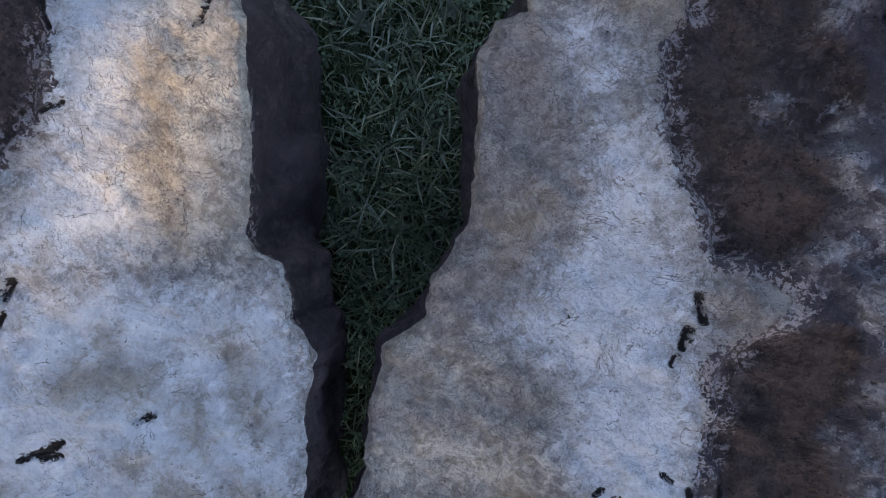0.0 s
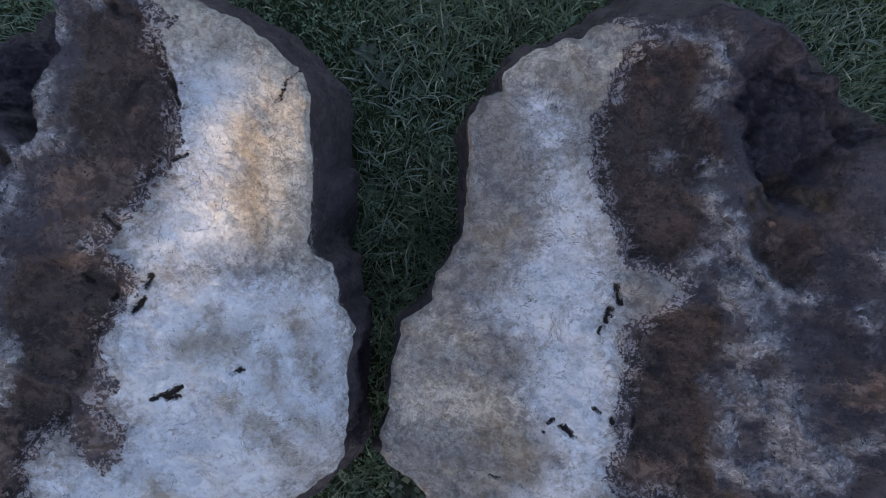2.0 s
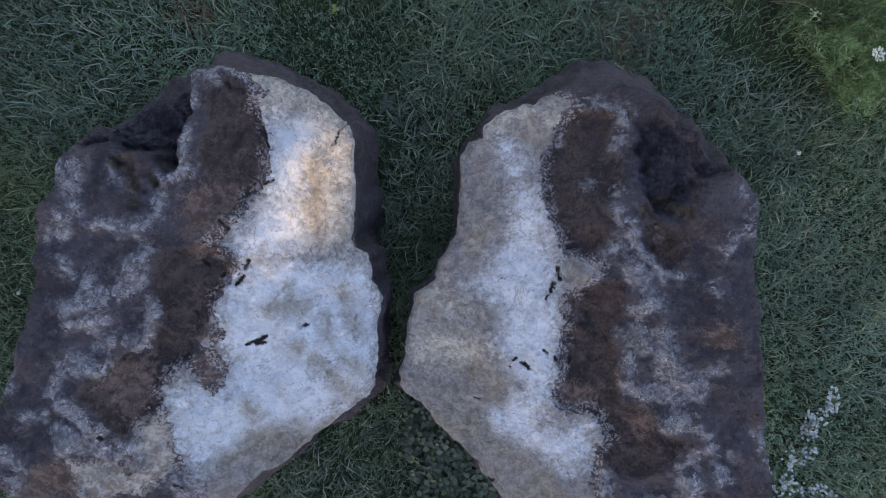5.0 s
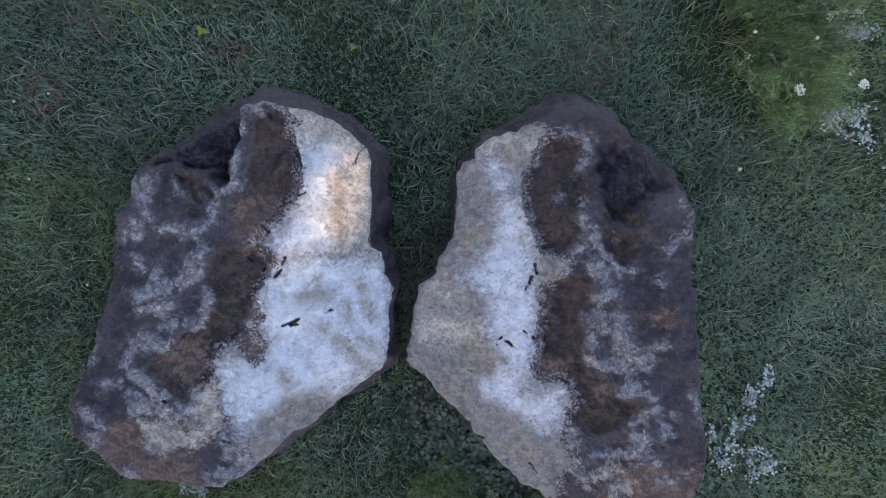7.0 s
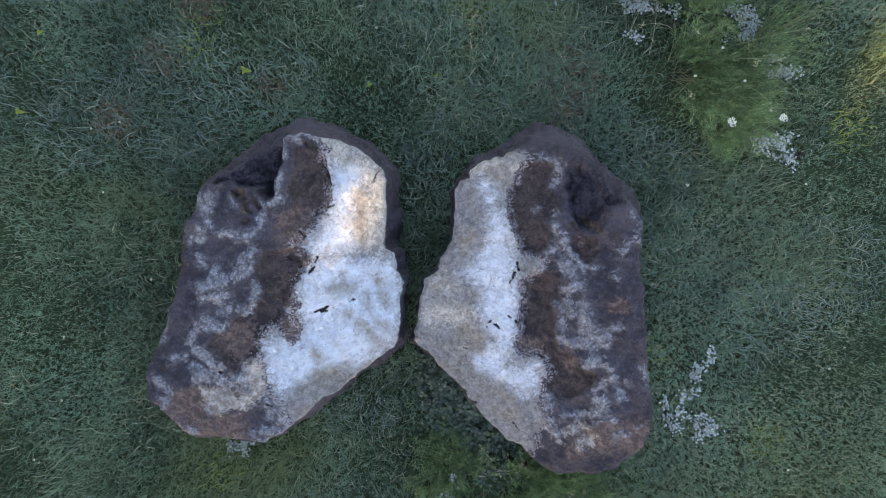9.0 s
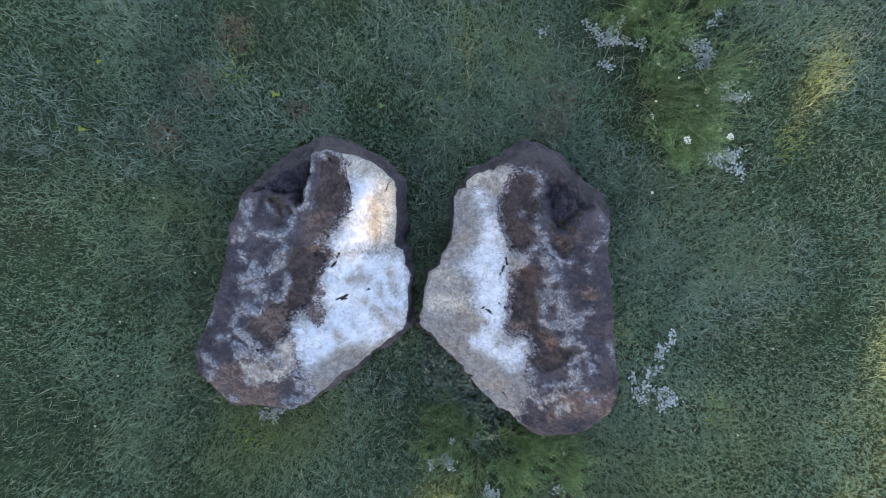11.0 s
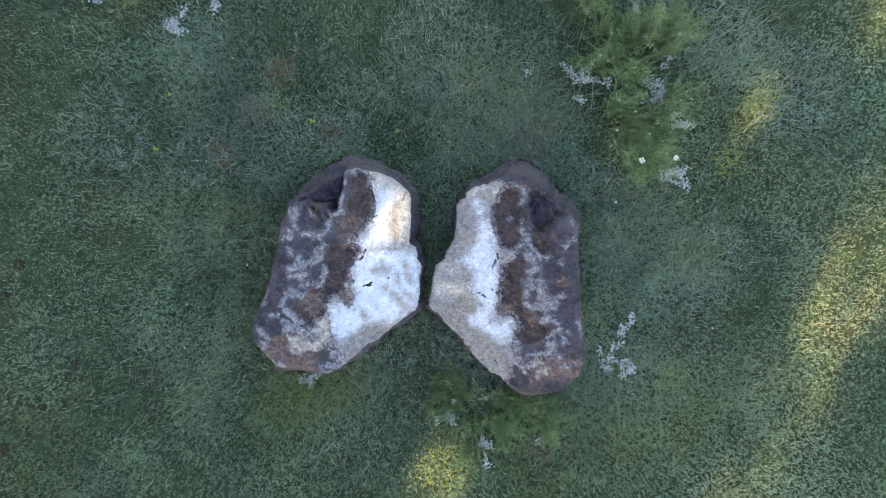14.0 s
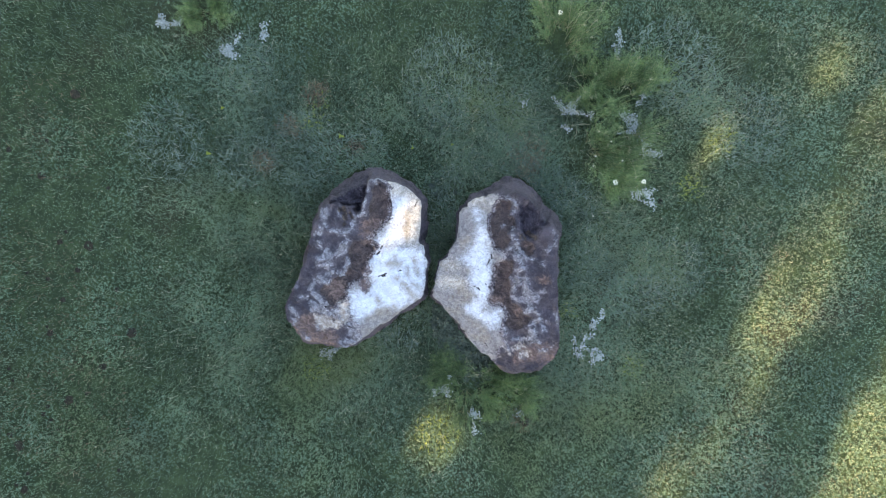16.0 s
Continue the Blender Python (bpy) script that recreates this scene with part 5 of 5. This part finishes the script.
for k, (x, y, size) in enumerate(((-0.24, 0.60, 0.05), (-0.19, 0.52, 0.04), (0.02, 0.55, 0.035), (0.05, -0.75, 0.04))):
    seedling("broad-leaved green weed beside the boulder", x, y, size, IVY, 6, 110 + k, "broadleaf_weed", "broad-leaved weeds by the boulder")
for k, (x, y, size) in enumerate(((-3.27, -1.10, 0.05), (-4.31, 0.48, 0.04), (-4.01, 1.35, 0.05), (-3.88, -1.84, 0.045), (-4.37, -2.34, 0.05), (-4.29, -2.80, 0.04), (-3.77, -0.22, 0.05), (-3.55, -1.47, 0.035), (-4.12, -1.15, 0.035), (0.87, -1.77, 0.06), (2.15, 0.58, 0.03), (-1.06, 0.97, 0.03))):
    clod("dark crumb of soil in the lawn", x, y, size, 3.7 * k)
g = np.random.default_rng(8)
for k in range(26):
    clod("dark crumb of soil on the worn lawn", round(g.uniform(-4.75, -3.3), 2), round(g.uniform(-3.0, 0.9), 2), g.uniform(0.014, 0.032), 3.1 * k + 50)


def tufts(name, label, category, spots, per, length, width, material, lean=(0.5, 1.45)):
    """Loose tufts of longer blades round each spot (x, y, radius)."""
    xs, ys = [], []
    for x, y, r in spots:
        n = int(per * r * r * 30)
        a, d = rng.uniform(0, 6.28, n), r * np.sqrt(rng.uniform(0, 1, n))
        cx, cy = np.round((x + d * np.cos(a)) / 0.06) * 0.06, np.round((y + d * np.sin(a)) / 0.06) * 0.06
        xs.append(cx + rng.normal(0, 0.012, n))
        ys.append(cy + rng.normal(0, 0.012, n))
    x, y = np.concatenate(xs), np.concatenate(ys)
    keep = ~(inside(LEFT_FOOT, x, y) | inside(RIGHT_FOOT, x, y))
    x, y = x[keep], y[keep]
    n = len(x)
    return tagged(blades(name, x, y, rng.uniform(*length, n), rng.uniform(*width, n), rng.uniform(*lean, n), material), label, category, "", "stuff")


tufts("coarse_grass", "tufts of longer blue-green grass blades in the lawn", "grass",
      ((-1.60, 0.90, 0.42), (-2.2, 0.75, 0.3), (-0.95, 0.95, 0.25), (-3.04, 0.91, 0.42), (0.70, 0.80, 0.25), (0.98, 0.62, 0.3), (1.3, 0.45, 0.3), (0.6, 1.35, 0.35), (1.4, -0.1, 0.25), (2.31, -0.13, 0.35), (0.1, 0.85, 0.25), (-0.5, -0.85, 0.3), (2.2, 2.0, 0.5), (-0.1, 1.7, 0.5), (-2.3, 1.75, 0.35), (1.9, -0.4, 0.3), (3.0, 1.4, 0.4), (-0.1, 0.1, 0.17), (-0.1, 0.6, 0.2), (-0.08, 0.35, 0.2), (-0.18, -0.2, 0.12)),
      125, (0.06, 0.14), (0.003, 0.006), BLUE_GRASS)
tufts("dry_grass", "brown withered grass lying in thin patches", "grass",
      ((-1.49, 1.50, 0.13), (-1.74, 1.14, 0.12), (0.72, 1.02, 0.22), (0.75, 0.85, 0.12), (-1.05, 0.97, 0.08), (-2.0, 0.77, 0.12), (0.85, -1.75, 0.1)),
      480, (0.05, 0.11), (0.0024, 0.0045), STRAW, (0.8, 1.4))
tufts("worn_grass", "thin straw-coloured grass on the worn side of the lawn", "grass",
      ((-3.9, -2.0, 0.7), (-4.3, -0.6, 0.6), (-4.2, 1.0, 0.6), (-3.6, -1.2, 0.5), (3.1, 0.1, 0.4), (2.9, -1.9, 0.5), (3.6, -2.2, 0.5)),
      34, (0.03, 0.08), (0.0022, 0.004), STRAW, (0.8, 1.4))
# Tufts at the sun pools are brightened to imitate sunlit turf.
tufts("lime_sun_grass", "bright yellow-green grass in small patches, some standing in for sunlit turf", "grass",
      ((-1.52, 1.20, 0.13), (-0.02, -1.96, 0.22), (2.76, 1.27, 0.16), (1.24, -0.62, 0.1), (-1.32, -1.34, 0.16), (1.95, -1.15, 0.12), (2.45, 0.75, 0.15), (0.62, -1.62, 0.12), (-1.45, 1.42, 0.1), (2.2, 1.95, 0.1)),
      200, (0.03, 0.08), (0.002, 0.0045), LIME_SUN_GRASS, (0.5, 1.4))


def creeper():
    x, y = scatter(3000, -0.15, 0.75, -1.45, -0.62)
    near = depth_in([(0.0, -0.75, 0.32, -1.2, 0.18)], x, y) > rng.uniform(-0.06, 0.06, len(x))
    x, y = x[near], y[near]
    tagged(clovers("creeper", x, y, rng.uniform(0.018, 0.036, len(x)), IVY, rng.uniform(0.03, 0.10, len(x))), "dark lobed creeper leaves under the boulder edge", "creeper", "", "stuff")


creeper()
